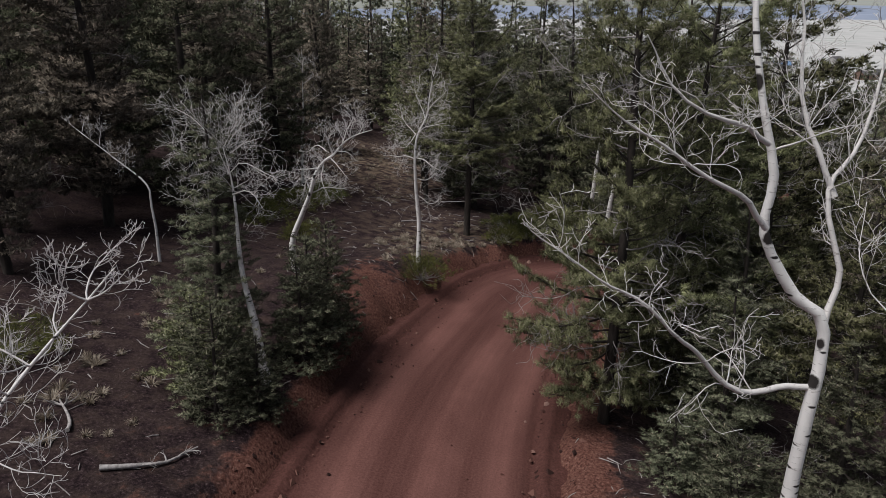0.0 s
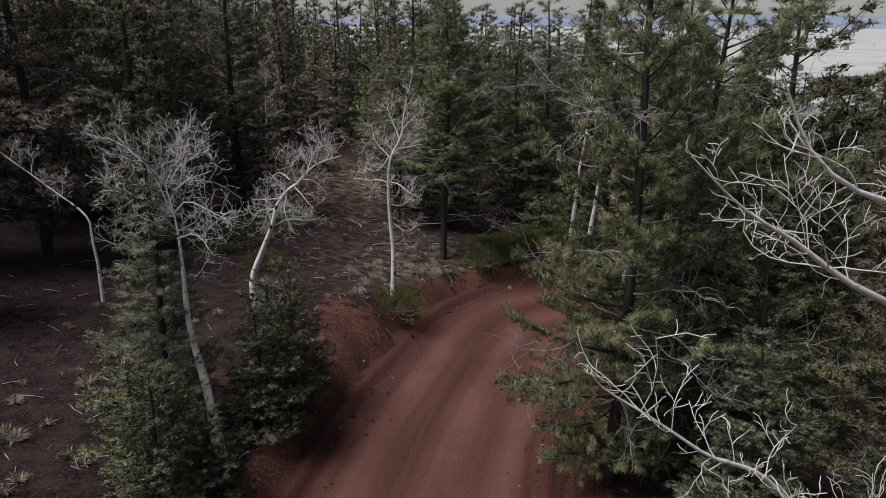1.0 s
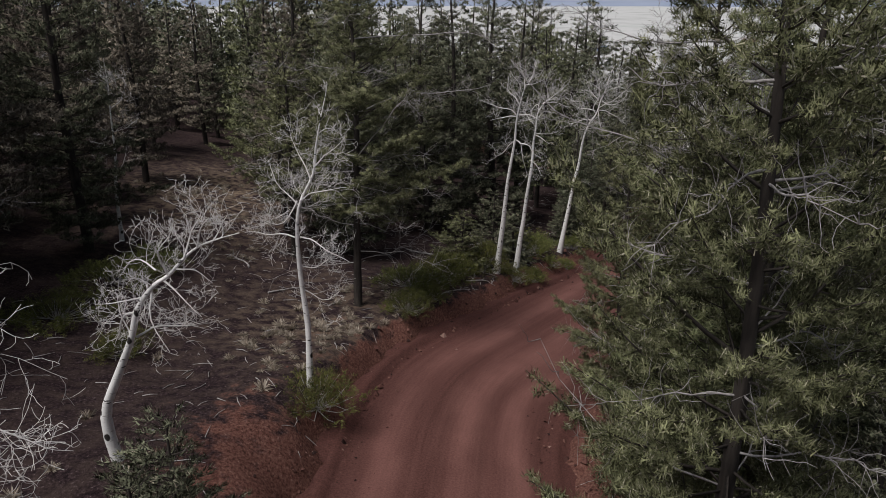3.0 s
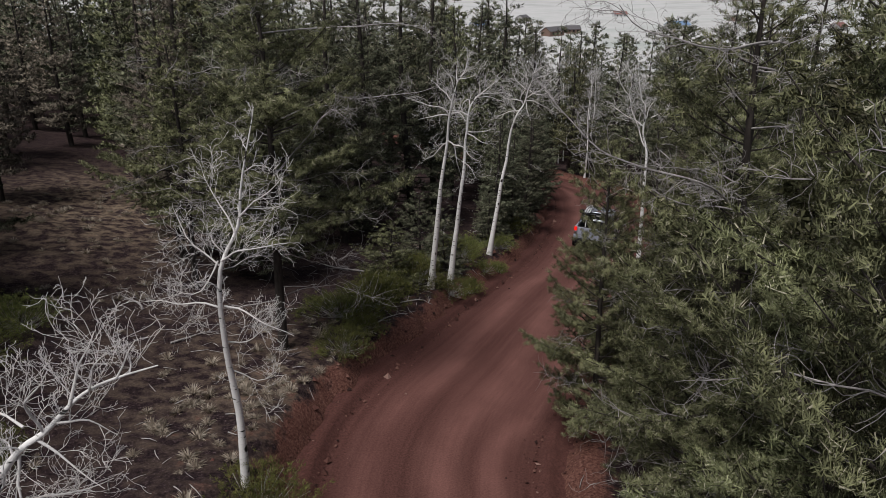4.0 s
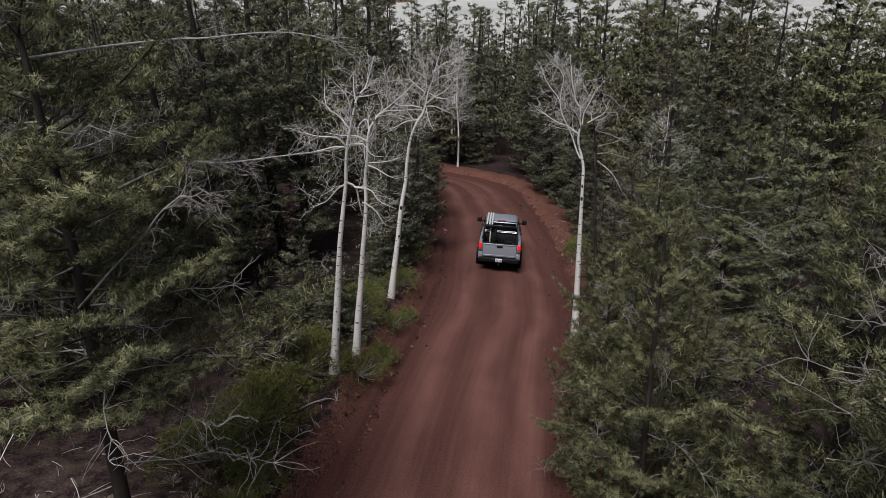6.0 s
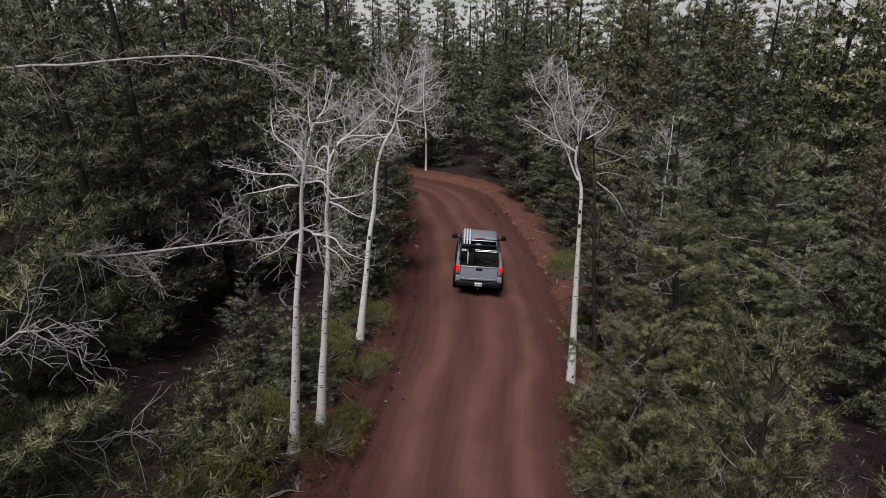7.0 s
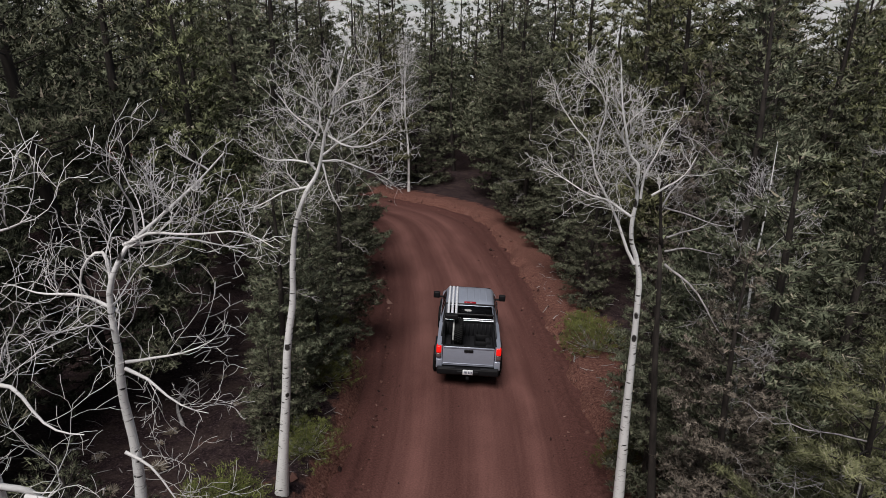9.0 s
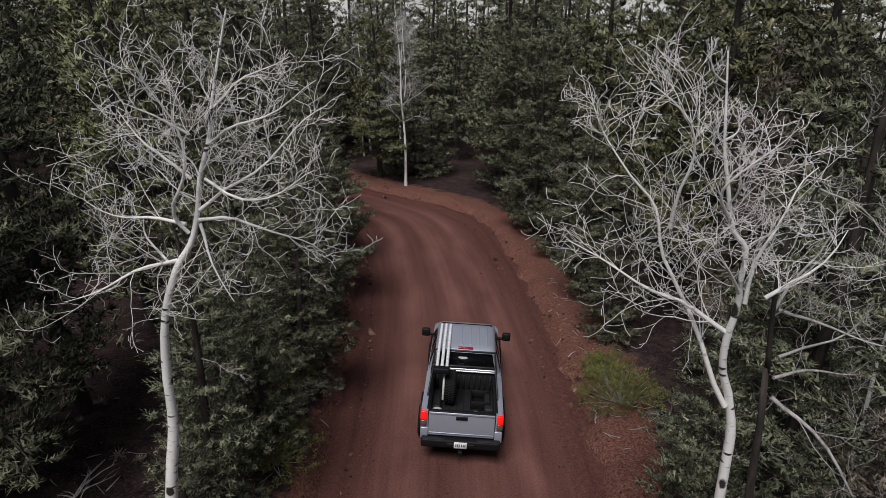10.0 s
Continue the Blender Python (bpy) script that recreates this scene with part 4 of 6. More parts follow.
aspen(7.27, 34.16, [(0.13, -0.65, 3.43), (0.19, -0.95, 5.0), (0.25, -1.12, 5.76), (0.26, -1.21, 6.27), (0.29, -1.33, 6.86), (0.34, -1.46, 7.4), (0.4, -1.57, 7.8), (0.55, -1.73, 8.04), (0.66, -1.89, 8.48), (0.71, -1.96, 8.68)], 0.11, 0.72, 10, 0.8, 7, "tall bare aspen in a group of three by the road", (6, 3, 2), foot=-1.43, twigs=6.5,
      stems=([(0.26, -1.12, 5.75), (0.42, -1.19, 5.61), (0.56, -1.15, 5.21), (0.78, -1.03, 4.42), (0.95, -1.12, 4.34)],
             [(0.4, -1.22, 5.63), (0.67, -1.55, 5.55), (0.76, -1.65, 5.41), (1.06, -2.0, 5.13)],
             [(0.26, -1.12, 5.71), (0.12, -0.73, 5.43), (-0.0, -0.27, 5.01), (-0.19, 0.11, 4.83)],
             [(0.27, -1.27, 6.63), (0.01, -1.23, 6.86), (-0.42, -1.09, 7.01), (-0.92, -0.9, 7.1)],
             [(0.27, -1.27, 6.63), (-0.01, -0.94, 6.58), (-0.25, -0.65, 6.52), (-0.5, -0.3, 6.32)],
             [(0.3, -1.31, 6.69), (0.48, -1.57, 6.71), (0.62, -1.74, 6.53), (0.8, -1.99, 6.5)],
             [(0.3, -1.37, 7.08), (0.17, -1.18, 7.3), (0.0, -0.93, 7.61), (0.03, -0.86, 8.14)],
             [(0.32, -1.46, 7.55), (0.19, -1.49, 7.85), (-0.11, -1.45, 8.32)],
             [(0.39, -1.55, 7.75), (0.41, -1.47, 8.04), (0.49, -1.42, 8.4)],
             [(0.42, -1.59, 7.82), (0.63, -1.84, 7.84), (0.82, -2.1, 8.03)],))
aspen(8.34, 34.84, [(0.18, -0.29, 2.36), (0.29, -0.47, 3.83), (0.34, -0.58, 4.85), (0.36, -0.64, 5.63), (0.42, -0.72, 6.22), (0.43, -0.77, 6.84), (0.58, -0.92, 7.26), (0.81, -1.12, 7.51), (1.15, -1.43, 7.87), (1.34, -1.6, 8.1)], 0.11, 0.7, 9, 0.9, 8, "bare aspen in a group of three by the road", (6, 3, 2), foot=-1.76, twigs=8,
      stems=([(0.45, -0.79, 6.87), (0.46, -0.71, 7.16), (0.31, -0.58, 7.04), (0.24, -0.45, 6.64)],
             [(0.59, -0.92, 7.29), (0.88, -1.41, 7.5), (1.16, -1.82, 7.52), (1.4, -2.17, 7.43)],
             [(0.66, -0.98, 7.29), (1.17, -1.21, 7.28), (1.5, -1.34, 7.15)],
             [(0.69, -1.01, 7.38), (0.66, -1.16, 7.72), (0.58, -1.24, 8.02)],
             [(0.43, -0.72, 6.07), (0.78, -0.84, 6.03), (1.18, -0.98, 6.17)],
             [(0.42, -0.71, 6.0), (0.65, -1.16, 5.85), (0.84, -1.53, 5.77)],
             [(0.46, -0.78, 6.63), (0.12, -0.35, 6.78), (-0.29, 0.19, 6.75)],
             [(0.28, -0.53, 4.97), (0.5, -0.9, 4.76), (0.6, -1.14, 4.43)],))
aspen(11.99, 38.78, [(0.37, -0.39, 3.39), (0.51, -0.53, 4.45), (0.57, -0.6, 5.16), (0.68, -0.71, 6.03), (0.82, -0.84, 6.57), (0.96, -0.96, 6.85), (1.05, -1.04, 7.16), (1.13, -1.11, 7.54), (1.26, -1.23, 7.93), (1.33, -1.29, 8.27), (1.41, -1.37, 8.67), (1.49, -1.44, 9.08)], 0.11, 0.78, 8, 0.7, 9, "bare aspen with a spreading crown by the road", (6, 4, 2), foot=-2.55,
      stems=([(0.79, -0.82, 6.62), (0.7, -0.61, 6.85), (0.72, -0.52, 7.1)],
             [(0.98, -0.98, 6.97), (0.89, -0.97, 7.17), (0.95, -1.17, 7.63), (0.92, -1.33, 8.15), (0.68, -1.34, 8.79)],
             [(0.97, -0.98, 7.07), (0.65, -0.62, 7.12), (0.36, -0.31, 7.18), (0.25, -0.19, 7.25)],
             [(0.85, -0.87, 6.67), (0.25, -0.71, 6.58), (-0.22, -0.59, 6.43)],
             [(1.07, -1.05, 7.11), (1.41, -1.21, 7.06), (1.8, -1.39, 6.86), (2.17, -1.53, 6.54)],
             [(1.08, -1.06, 7.07), (1.11, -1.2, 6.66), (1.16, -1.35, 6.32)],
             [(1.09, -1.07, 7.21), (1.51, -1.18, 7.44), (1.93, -1.26, 7.75), (2.47, -1.38, 8.09)],
             [(1.24, -1.22, 7.89), (1.44, -1.55, 8.1), (1.86, -2.27, 8.52)],
             [(1.31, -1.28, 8.23), (1.63, -1.4, 8.47), (1.97, -1.53, 8.66)],
             [(1.17, -1.15, 7.54), (1.38, -1.53, 7.39), (1.79, -2.24, 7.74)],
             [(1.07, -1.06, 7.54), (0.83, -0.78, 7.86), (0.64, -0.55, 8.2)],
             [(1.11, -1.11, 7.98), (0.63, -1.0, 8.36)],))
aspen(16.47, 33.69, [(-0.21, -0.06, 5.22), (-0.3, -0.04, 6.31), (-0.4, 0.02, 6.74), (-0.42, 0.02, 7.09), (-0.4, -0.01, 7.42), (-0.43, 0.0, 7.69), (-0.46, 0.01, 7.99), (-0.58, 0.1, 8.16), (-0.68, 0.16, 8.52), (-0.75, 0.21, 8.89), (-0.81, 0.22, 9.54)], 0.115, 0.8, 8, 0.7, 10, "forked bare aspen at the road's edge", (6, 4, 2), foot=-3.19, twigs=11,
      stems=([(-0.34, -0.01, 6.36), (-0.47, 0.29, 6.99), (-0.58, 0.61, 7.7), (-0.63, 0.79, 8.13), (-0.76, 0.99, 8.37), (-0.82, 1.15, 8.72), (-0.91, 1.35, 9.12)],
             [(-0.95, 0.4, 8.17), (-1.0, 0.3, 8.68), (-1.11, 0.28, 9.08), (-1.37, 0.4, 9.35)],
             [(-0.42, 0.02, 7.14), (-0.65, 0.42, 7.4), (-0.85, 0.75, 7.52), (-1.14, 1.24, 7.84)],
             [(-0.6, 0.12, 8.24), (-0.8, 0.09, 8.52), (-0.81, -0.06, 8.82), (-0.71, -0.3, 9.07)],
             [(-0.38, -0.03, 7.46), (-0.25, -0.02, 7.95), (-0.04, -0.08, 8.39), (0.16, -0.18, 8.54)],
             [(-0.41, -0.0, 7.51), (-0.56, -0.0, 7.73), (-0.93, 0.06, 8.12)],
             [(-0.26, -0.13, 7.51), (0.1, -0.29, 7.68), (0.34, -0.38, 8.06)],))
aspen(17.3, 33.4, [(-0.53, 0.22, 5.82), (-0.56, 0.22, 6.38), (-0.62, 0.24, 7.01), (-0.67, 0.26, 7.59), (-0.65, 0.23, 7.99), (-0.54, 0.12, 8.48), (-0.39, -0.01, 8.86), (-0.44, 0.03, 9.05)], 0.085, 0.75, 4, 0.7, 36, "dying crooked aspen with dark bark and bent grey limbs", (5, 3, 1), foot=-3.1, twigs=2.5, bark=PINE_BARK,
      stems=([(-0.52, 0.18, 6.57), (-0.07, -0.05, 6.67), (0.29, -0.22, 6.99)],
             [(-0.49, 0.17, 6.1), (-0.27, -0.31, 5.69), (-0.09, -0.87, 4.99), (0.14, -1.24, 4.89)],
             [(-0.51, 0.18, 6.33), (0.07, -0.03, 6.26), (0.63, -0.21, 6.03)],
             [(-0.61, 0.23, 7.09), (-0.32, -0.25, 6.95), (-0.05, -0.68, 6.89)],
             [(-0.64, 0.26, 7.06), (-0.34, 0.22, 7.4), (0.07, 0.16, 7.85), (0.21, 0.12, 7.93)],
             [(-0.59, 0.17, 8.28), (-0.38, -0.13, 8.11), (-0.26, -0.32, 7.89)],))
aspen(34.2, 64.0, [(0.1, 0, 3.0), (0.0, 0.1, 6.0), (0.3, 0, 9.8)], 0.085, 0.36, 30, 2.1, 11, "tall pale bare aspen at the far bend", (6, 4, 1))
aspen(3.3, 5.75, [(0.0, 0, 2.0), (0.08, 0, 4.35), (0.09, 0, 5.8), (-0.22, 0.02, 6.15), (-0.52, 0.05, 6.71), (-0.48, 0.1, 7.22), (-0.68, 0.15, 7.85), (-0.83, 0.2, 8.5), (-0.8, 0.3, 9.3), (-0.75, 0.4, 10.5)], 0.108, 0.70, 6, 0.9, 12,
      "large bare aspen with long crooked limbs over the road", up=0.08, twigs=5, shoot=0.7, stems=(
          [(0.09, 0.0, 5.8), (0.17, 0.1, 6.39), (0.06, 0.2, 7.02), (0.23, 0.3, 7.37), (0.5, 0.5, 8.0), (0.6, 0.7, 9.2)],
          [(0.07, 0.0, 5.25), (-0.66, -0.16, 5.35), (-1.33, -0.44, 5.94), (-1.64, -0.56, 6.28), (-2.17, -0.84, 6.66), (-2.57, -0.84, 6.93), (-2.71, -0.92, 7.14)],
          [(-0.59, -0.08, 6.8), (-1.07, -0.26, 7.23), (-1.63, -0.47, 7.54), (-2.0, -0.6, 7.8), (-2.27, -0.67, 8.02)],
          [(-0.66, -0.06, 7.51), (-1.15, -0.3, 7.75), (-1.59, -0.44, 8.0), (-1.87, -0.52, 8.38)],
          [(0.1, 0.2, 7.0), (-0.15, 0.4, 7.6), (-0.2, 0.6, 8.4), (-0.35, 0.8, 9.2)]))
aspen(3.55, 4.7, [(0.05, 0, 2.5), (0.02, 0, 4.97), (0.2, 0.1, 5.7), (0.6, 0.3, 6.6), (0.9, 0.5, 8.4)], 0.075, 0.62, 8, 1.5, 14, "bare aspen stem beside a larger one")
aspen(-5.1, 4.9, [(0.4, 0, 2.0), (1.2, 0.1, 3.4), (1.8, 0.2, 4.2), (2.5, 0.3, 5.0)], 0.05, 0.45, 15, 1.4, 13, "bare aspen with spreading twigs over the slope")
for i, (x, y, hh) in enumerate(((38.6, 70.5, 14.0), (40.6, 73.4, 14.5), (39.2, 75.5, 15.5), (37.4, 73.6, 15.0), (42.2, 75.0, 14.5))):
    aspen(x, y, [(0, 0.1, 3), (0.2, 0, 6), (0.1, 0.2, hh - 3.2)], 0.06, 0.3, 18, 1.9, 20 + i, "pale bare aspen in a distant grove", (5, 4, 1))
aspen(20.2, 33.6, [(0, 0, 2), (0.1, 0.1, 4.5), (0.3, 0.2, 8.2)], 0.055, 0.4, 12, 1.5, 33, "thin bare aspen among firs")


# ---- pickup truck ----
def paint_material():
    m, n, l, b = material("silver_grey_paint", 0.32, 0.3, 0.5)
    co = coords(n)
    sz = n.new("ShaderNodeSeparateXYZ")
    l.new(co, sz.inputs[0])
    dirt = math_node(n, l, "MULTIPLY_ADD", noise_tex(n, l, 3.5, 5, co), 0.8, math_node(n, l, "MULTIPLY", sz.outputs["Z"], -0.75))
    f = ramp(n, l, dirt, [(0.0, (0, 0, 0)), (0.25, (0.75, 0.75, 0.75))])
    c = mix(n, l, f, (0.31, 0.335, 0.405), (0.17, 0.125, 0.115))
    l.new(c, b.inputs["Base Color"])
    l.new(math_node(n, l, "MULTIPLY_ADD", noise_tex(n, l, 9, 4, co), 0.22, 0.24), b.inputs["Roughness"])
    return m


def plain(name, colour, rough=0.5, metal=0.0, spec=0.5, vary=0.25, scale=12):
    m, n, l, b = material(name, rough, metal, spec)
    f = noise_tex(n, l, scale, 4, coords(n))
    l.new(ramp(n, l, f, [(0.3, tuple(v * (1 - vary) for v in colour)), (0.7, tuple(min(1, v * (1 + vary)) for v in colour))]), b.inputs["Base Color"])
    return m


PAINT = paint_material()
BLACK = plain("black_plastic", (0.006, 0.006, 0.007), 0.6, 0, 0.2)
LINER = plain("grey_bed_liner", (0.012, 0.012, 0.014), 0.65, 0, 0.3)
RUBBER = plain("tyre_rubber", (0.007, 0.007, 0.007), 0.85, 0, 0.2)
GLASS_DARK = plain("tinted_glass", (0.004, 0.004, 0.005), 0.08, 0, 0.3, 0.05)
CHROME = plain("bright_aluminium", (0.62, 0.63, 0.66), 0.28, 0.9)
TUBE = plain("white_enamel_tube", (0.74, 0.75, 0.78), 0.3, 0.1)
PLATE = plain("plate_white", (0.7, 0.71, 0.73), 0.4)
INK = plain("plate_ink", (0.08, 0.09, 0.15), 0.5)
STRAP = plain("grey_strap", (0.42, 0.42, 0.41), 0.7)
RACK = plain("black_rack_steel", (0.02, 0.02, 0.022), 0.4, 0.3)
m_, n_, l_, b_ = material("lit_red_lens", 0.15, 0, 0.5)
b_.inputs["Base Color"].default_value = (0.42, 0.008, 0.006, 1)
b_.inputs["Emission Color"].default_value, b_.inputs["Emission Strength"].default_value = (1.0, 0.015, 0.01, 1), 0.3
RED_LIT = m_
RED = plain("red_lens", (0.28, 0.012, 0.02), 0.15)
CLEAR = plain("clear_lens", (0.10, 0.07, 0.07), 0.12)


def rounded_box(lo, hi, r=0.03, segments=2):
    bm = bmesh.new()
    bmesh.ops.create_cube(bm, size=1)
    for v in bm.verts:
        v.co = Vector([lo[i] + (v.co[i] + 0.5) * (hi[i] - lo[i]) for i in range(3)])
    bmesh.ops.bevel(bm, geom=bm.edges[:], offset=r, segments=segments, profile=0.6, affect="EDGES")
    return bm


def side_panel(outline, x0, x1, r=0.02):
    """A panel from an outline in y and z, between x0 and x1, with softened edges."""
    bm = bmesh.new()
    f = bm.faces.new([bm.verts.new((x0, y, z)) for y, z in outline])
    ex = bmesh.ops.extrude_face_region(bm, geom=[f])
    for v in ex["geom"]:
        if isinstance(v, bmesh.types.BMVert):
            v.co.x = x1
    bmesh.ops.recalc_face_normals(bm, faces=bm.faces[:])
    rim = [e for e in bm.edges if abs(e.verts[0].co.x - x1) < 1e-5 and abs(e.verts[1].co.x - x1) < 1e-5]
    bmesh.ops.bevel(bm, geom=rim, offset=r, segments=2, affect="EDGES")
    return bm


def arch(yc, zc, r, n=10):
    return [(yc + r * math.cos(a), zc + r * math.sin(a)) for a in np.linspace(0, math.pi, n)]


def ring(y0, y1, hx, z, c, n=5):
    """A rounded rectangle at height z."""
    pts = []
    for cx, cy, a0 in ((hx - c, y1 - c, 0), (-hx + c, y1 - c, 90), (-hx + c, y0 + c, 180), (hx - c, y0 + c, 270)):
        for k in range(n):
            a = radians(a0 + 90 * k / (n - 1))
            pts.append((cx + c * math.cos(a), cy + c * math.sin(a), z))
    return pts


def loft(rings, cap=True):
    bm = bmesh.new()
    rows = [[bm.verts.new(p) for p in r] for r in rings]
    n = len(rows[0])
    for a, b in zip(rows, rows[1:]):
        for i in range(n):
            bm.faces.new((a[i], a[(i + 1) % n], b[(i + 1) % n], b[i]))
    if cap:
        bm.faces.new(rows[-1])
        bm.faces.new(rows[0][::-1])
    return bm


def quad_pane(corners, lift, thick=0.006):
    """A thin pane on four corners, pushed out along its normal."""
    p = [Vector(c) for c in corners]
    nrm = (p[1] - p[0]).cross(p[3] - p[0]).normalized()
    bm = bmesh.new()
    a = [bm.verts.new(q + nrm * (lift - thick)) for q in p]
    b = [bm.verts.new(q + nrm * lift) for q in p]
    bm.faces.new(a[::-1])
    bm.faces.new(b)
    for i in range(4):
        bm.faces.new((a[i], a[(i + 1) % 4], b[(i + 1) % 4], b[i]))
    return bm


def wheel_meshes():
    tyre, rim = Geo(), Geo()
    prof = [(-0.12, 0.24), (-0.145, 0.30), (-0.145, 0.37), (-0.115, 0.412), (-0.06, 0.42), (0.06, 0.42), (0.115, 0.412), (0.145, 0.37), (0.145, 0.30), (0.12, 0.24)]
    n = 40

    def spin(geo, pr):
        v = [(x, r * math.cos(a), r * math.sin(a)) for a in np.arange(n) * 2 * math.pi / n for x, r in pr]
        m = len(pr)
        f = [(i * m + j, i * m + j + 1, ((i + 1) % n) * m + j + 1, ((i + 1) % n) * m + j) for i in range(n) for j in range(m - 1)]
        geo.add(v, f)

    spin(tyre, prof)
    for k in range(n):
        a = k * 2 * math.pi / n
        for x in (-0.085, 0.0, 0.085):
            aa = a + (0.07 if x == 0 else 0)
            c, s = math.cos(aa), math.sin(aa)
            t = np.array([0, -s, c])
            rad = np.array([0, c, s])
            q = []
            for dx, dt, dr in ((-0.035, -0.022, 0.41), (0.035, -0.022, 0.41), (0.035, 0.022, 0.41), (-0.035, 0.022, 0.41), (-0.032, -0.018, 0.432), (0.032, -0.018, 0.432), (0.032, 0.018, 0.432), (-0.032, 0.018, 0.432)):
                q.append(np.array([x + dx, 0, 0]) + t * dt + rad * dr)
            tyre.add(q, [(4, 5, 6, 7), (0, 1, 5, 4), (1, 2, 6, 5), (2, 3, 7, 6), (3, 0, 4, 7)])
    spin(rim, [(0.11, 0.245), (0.10, 0.22), (0.02, 0.20), (-0.10, 0.22), (-0.11, 0.245)])
    spin(rim, [(0.055, 0.0), (0.07, 0.05), (0.055, 0.07), (0.03, 0.075)])
    for k in range(6):
        a = k * math.pi / 3
        c, s = math.cos(a), math.sin(a)
        rad, t = np.array([0, c, s]), np.array([0, -s, c])
        q = [np.array([x, 0, 0]) + rad * r + t * w for x in (0.02, 0.06) for r, w in ((0.04, -0.03), (0.225, -0.045), (0.225, 0.045), (0.04, 0.03))]
        rim.add(q, [(4, 5, 6, 7), (0, 1, 5, 4), (1, 2, 6, 5), (2, 3, 7, 6), (3, 0, 4, 7), (3, 2, 1, 0)])
    return tyre.mesh("tyre", RUBBER), rim.mesh("rim", BLACK, False), rim.mesh("rim", CHROME, False)


TYRE, RIM_BLACK, RIM_ALLOY = wheel_meshes()


def build_truck(place):
    T = thing("pickup_truck", place, "silver grey crew pickup truck with open bed and lit tail lights", "truck")
    rear, front = 1.28, 4.98
    # bed sides with wheel arches
    for sx in (-1, 1):
        out = [(0.10, 0.60), (0.10, 1.38), (2.16, 1.40), (2.16, 0.60)] + arch(rear, 0.58, 0.50)
        part("bed_side", side_panel(out, sx * 0.815, sx * 0.985, 0.03), PAINT, T, smooth=False)
        out = [(2.18, 0.56), (2.18, 1.40), (4.60, 1.38), (5.30, 1.33), (5.78, 1.20), (5.80, 0.72), (5.62, 0.58)] + arch(front, 0.56, 0.50)
        part("cab_side", side_panel(out, sx * 0.70, sx * 0.975, 0.035), PAINT, T, smooth=False)
        part("fender_flare", side_panel(arch(rear, 0.58, 0.56) + arch(rear, 0.58, 0.49)[::-1], sx * 0.95, sx * 1.06, 0.015), BLACK, T, smooth=False)
        part("fender_flare", side_panel(arch(front, 0.56, 0.56) + arch(front, 0.56, 0.49)[::-1], sx * 0.95, sx * 1.06, 0.015), BLACK, T, smooth=False)
        part("rail_cap", rounded_box((min(sx * 0.79, sx * 0.85), 0.16, 1.385), (max(sx * 0.79, sx * 0.85), 2.14, 1.412), 0.012), BLACK, T)
        part("running_board", rounded_box((min(sx * 0.86, sx * 1.02), 2.2, 0.46), (max(sx * 0.86, sx * 1.02), 4.35, 0.52), 0.02), BLACK, T)
        # door seams and handles
        for yy in (2.62, 3.48, 4.42):
            part("door_seam", rounded_box((min(sx * 0.972, sx * 0.979), yy - 0.008, 0.62), (max(sx * 0.972, sx * 0.979), yy + 0.008, 1.36), 0.002, 1), BLACK, T)
        for yy in (2.72, 3.58):
            part("door_handle", rounded_box((min(sx * 0.97, sx * 1.01), yy, 1.20), (max(sx * 0.97, sx * 1.01), yy + 0.2, 1.24), 0.012), BLACK, T)
    # cab and hood
    cab = part("cab", loft([ring(2.17, 4.86, 0.955, 1.34, 0.10), ring(2.18, 4.80, 0.95, 1.42, 0.12), ring(2.26, 4.40, 0.86, 1.74, 0.16), ring(2.32, 4.10, 0.79, 1.93, 0.18), ring(2.42, 3.95, 0.72, 1.995, 0.2), ring(2.6, 3.7, 0.5, 2.02, 0.2)]), PAINT, T)
    for k in (-0.12, 0.12, 0.34, 0.56):
        part("roof_rib", rounded_box((k - 0.025, 2.55, 2.004), (k + 0.025, 3.75, 2.026), 0.009), PAINT, cab)
    part("hood", loft([ring(4.55, 5.80, 0.93, 0.62, 0.16), ring(4.55, 5.78, 0.93, 1.18, 0.2), ring(4.6, 5.62, 0.88, 1.34, 0.24), ring(4.7, 5.4, 0.6, 1.39, 0.24)]), PAINT, T)
    part("rear_window", quad_pane([(-0.82, 2.19, 1.46), (0.82, 2.19, 1.46), (0.71, 2.30, 1.90), (-0.71, 2.30, 1.90)], 0.022, 0.012), GLASS_DARK, T, "dark tinted rear window")
    part("windscreen", quad_pane([(0.86, 4.79, 1.44), (-0.86, 4.79, 1.44), (-0.72, 4.14, 1.91), (0.72, 4.14, 1.91)], 0.03), GLASS_DARK, T)
    for sx in (-1, 1):
        for y0, y1, t0, t1 in ((2.34, 3.06, 2.50, 3.02), (3.12, 4.02, 3.08, 3.78)):
            c = [(sx * 0.946, y0, 1.44), (sx * 0.946, y1, 1.44), (sx * 0.805, t1, 1.89), (sx * 0.805, t0, 1.89)]
            part("side_window", quad_pane(c if sx > 0 else c[::-1], 0.012), GLASS_DARK, T, "dark tinted side window")
        part("side_window", quad_pane(([(sx * 0.946, 4.07, 1.44), (sx * 0.946, 4.5, 1.44), (sx * 0.83, 4.0, 1.80), (sx * 0.82, 3.86, 1.85)])[::1 if sx > 0 else -1], 0.014), GLASS_DARK, T)
        mir = part("wing_mirror", rounded_box((min(sx * 1.06, sx * 1.30), 4.22, 1.42), (max(sx * 1.06, sx * 1.30), 4.36, 1.66), 0.05), BLACK, T, "black wing mirror")
        part("mirror_arm", rounded_box((min(sx * 0.93, sx * 1.08), 4.28, 1.43), (max(sx * 0.93, sx * 1.08), 4.36, 1.49), 0.02), BLACK, mir)
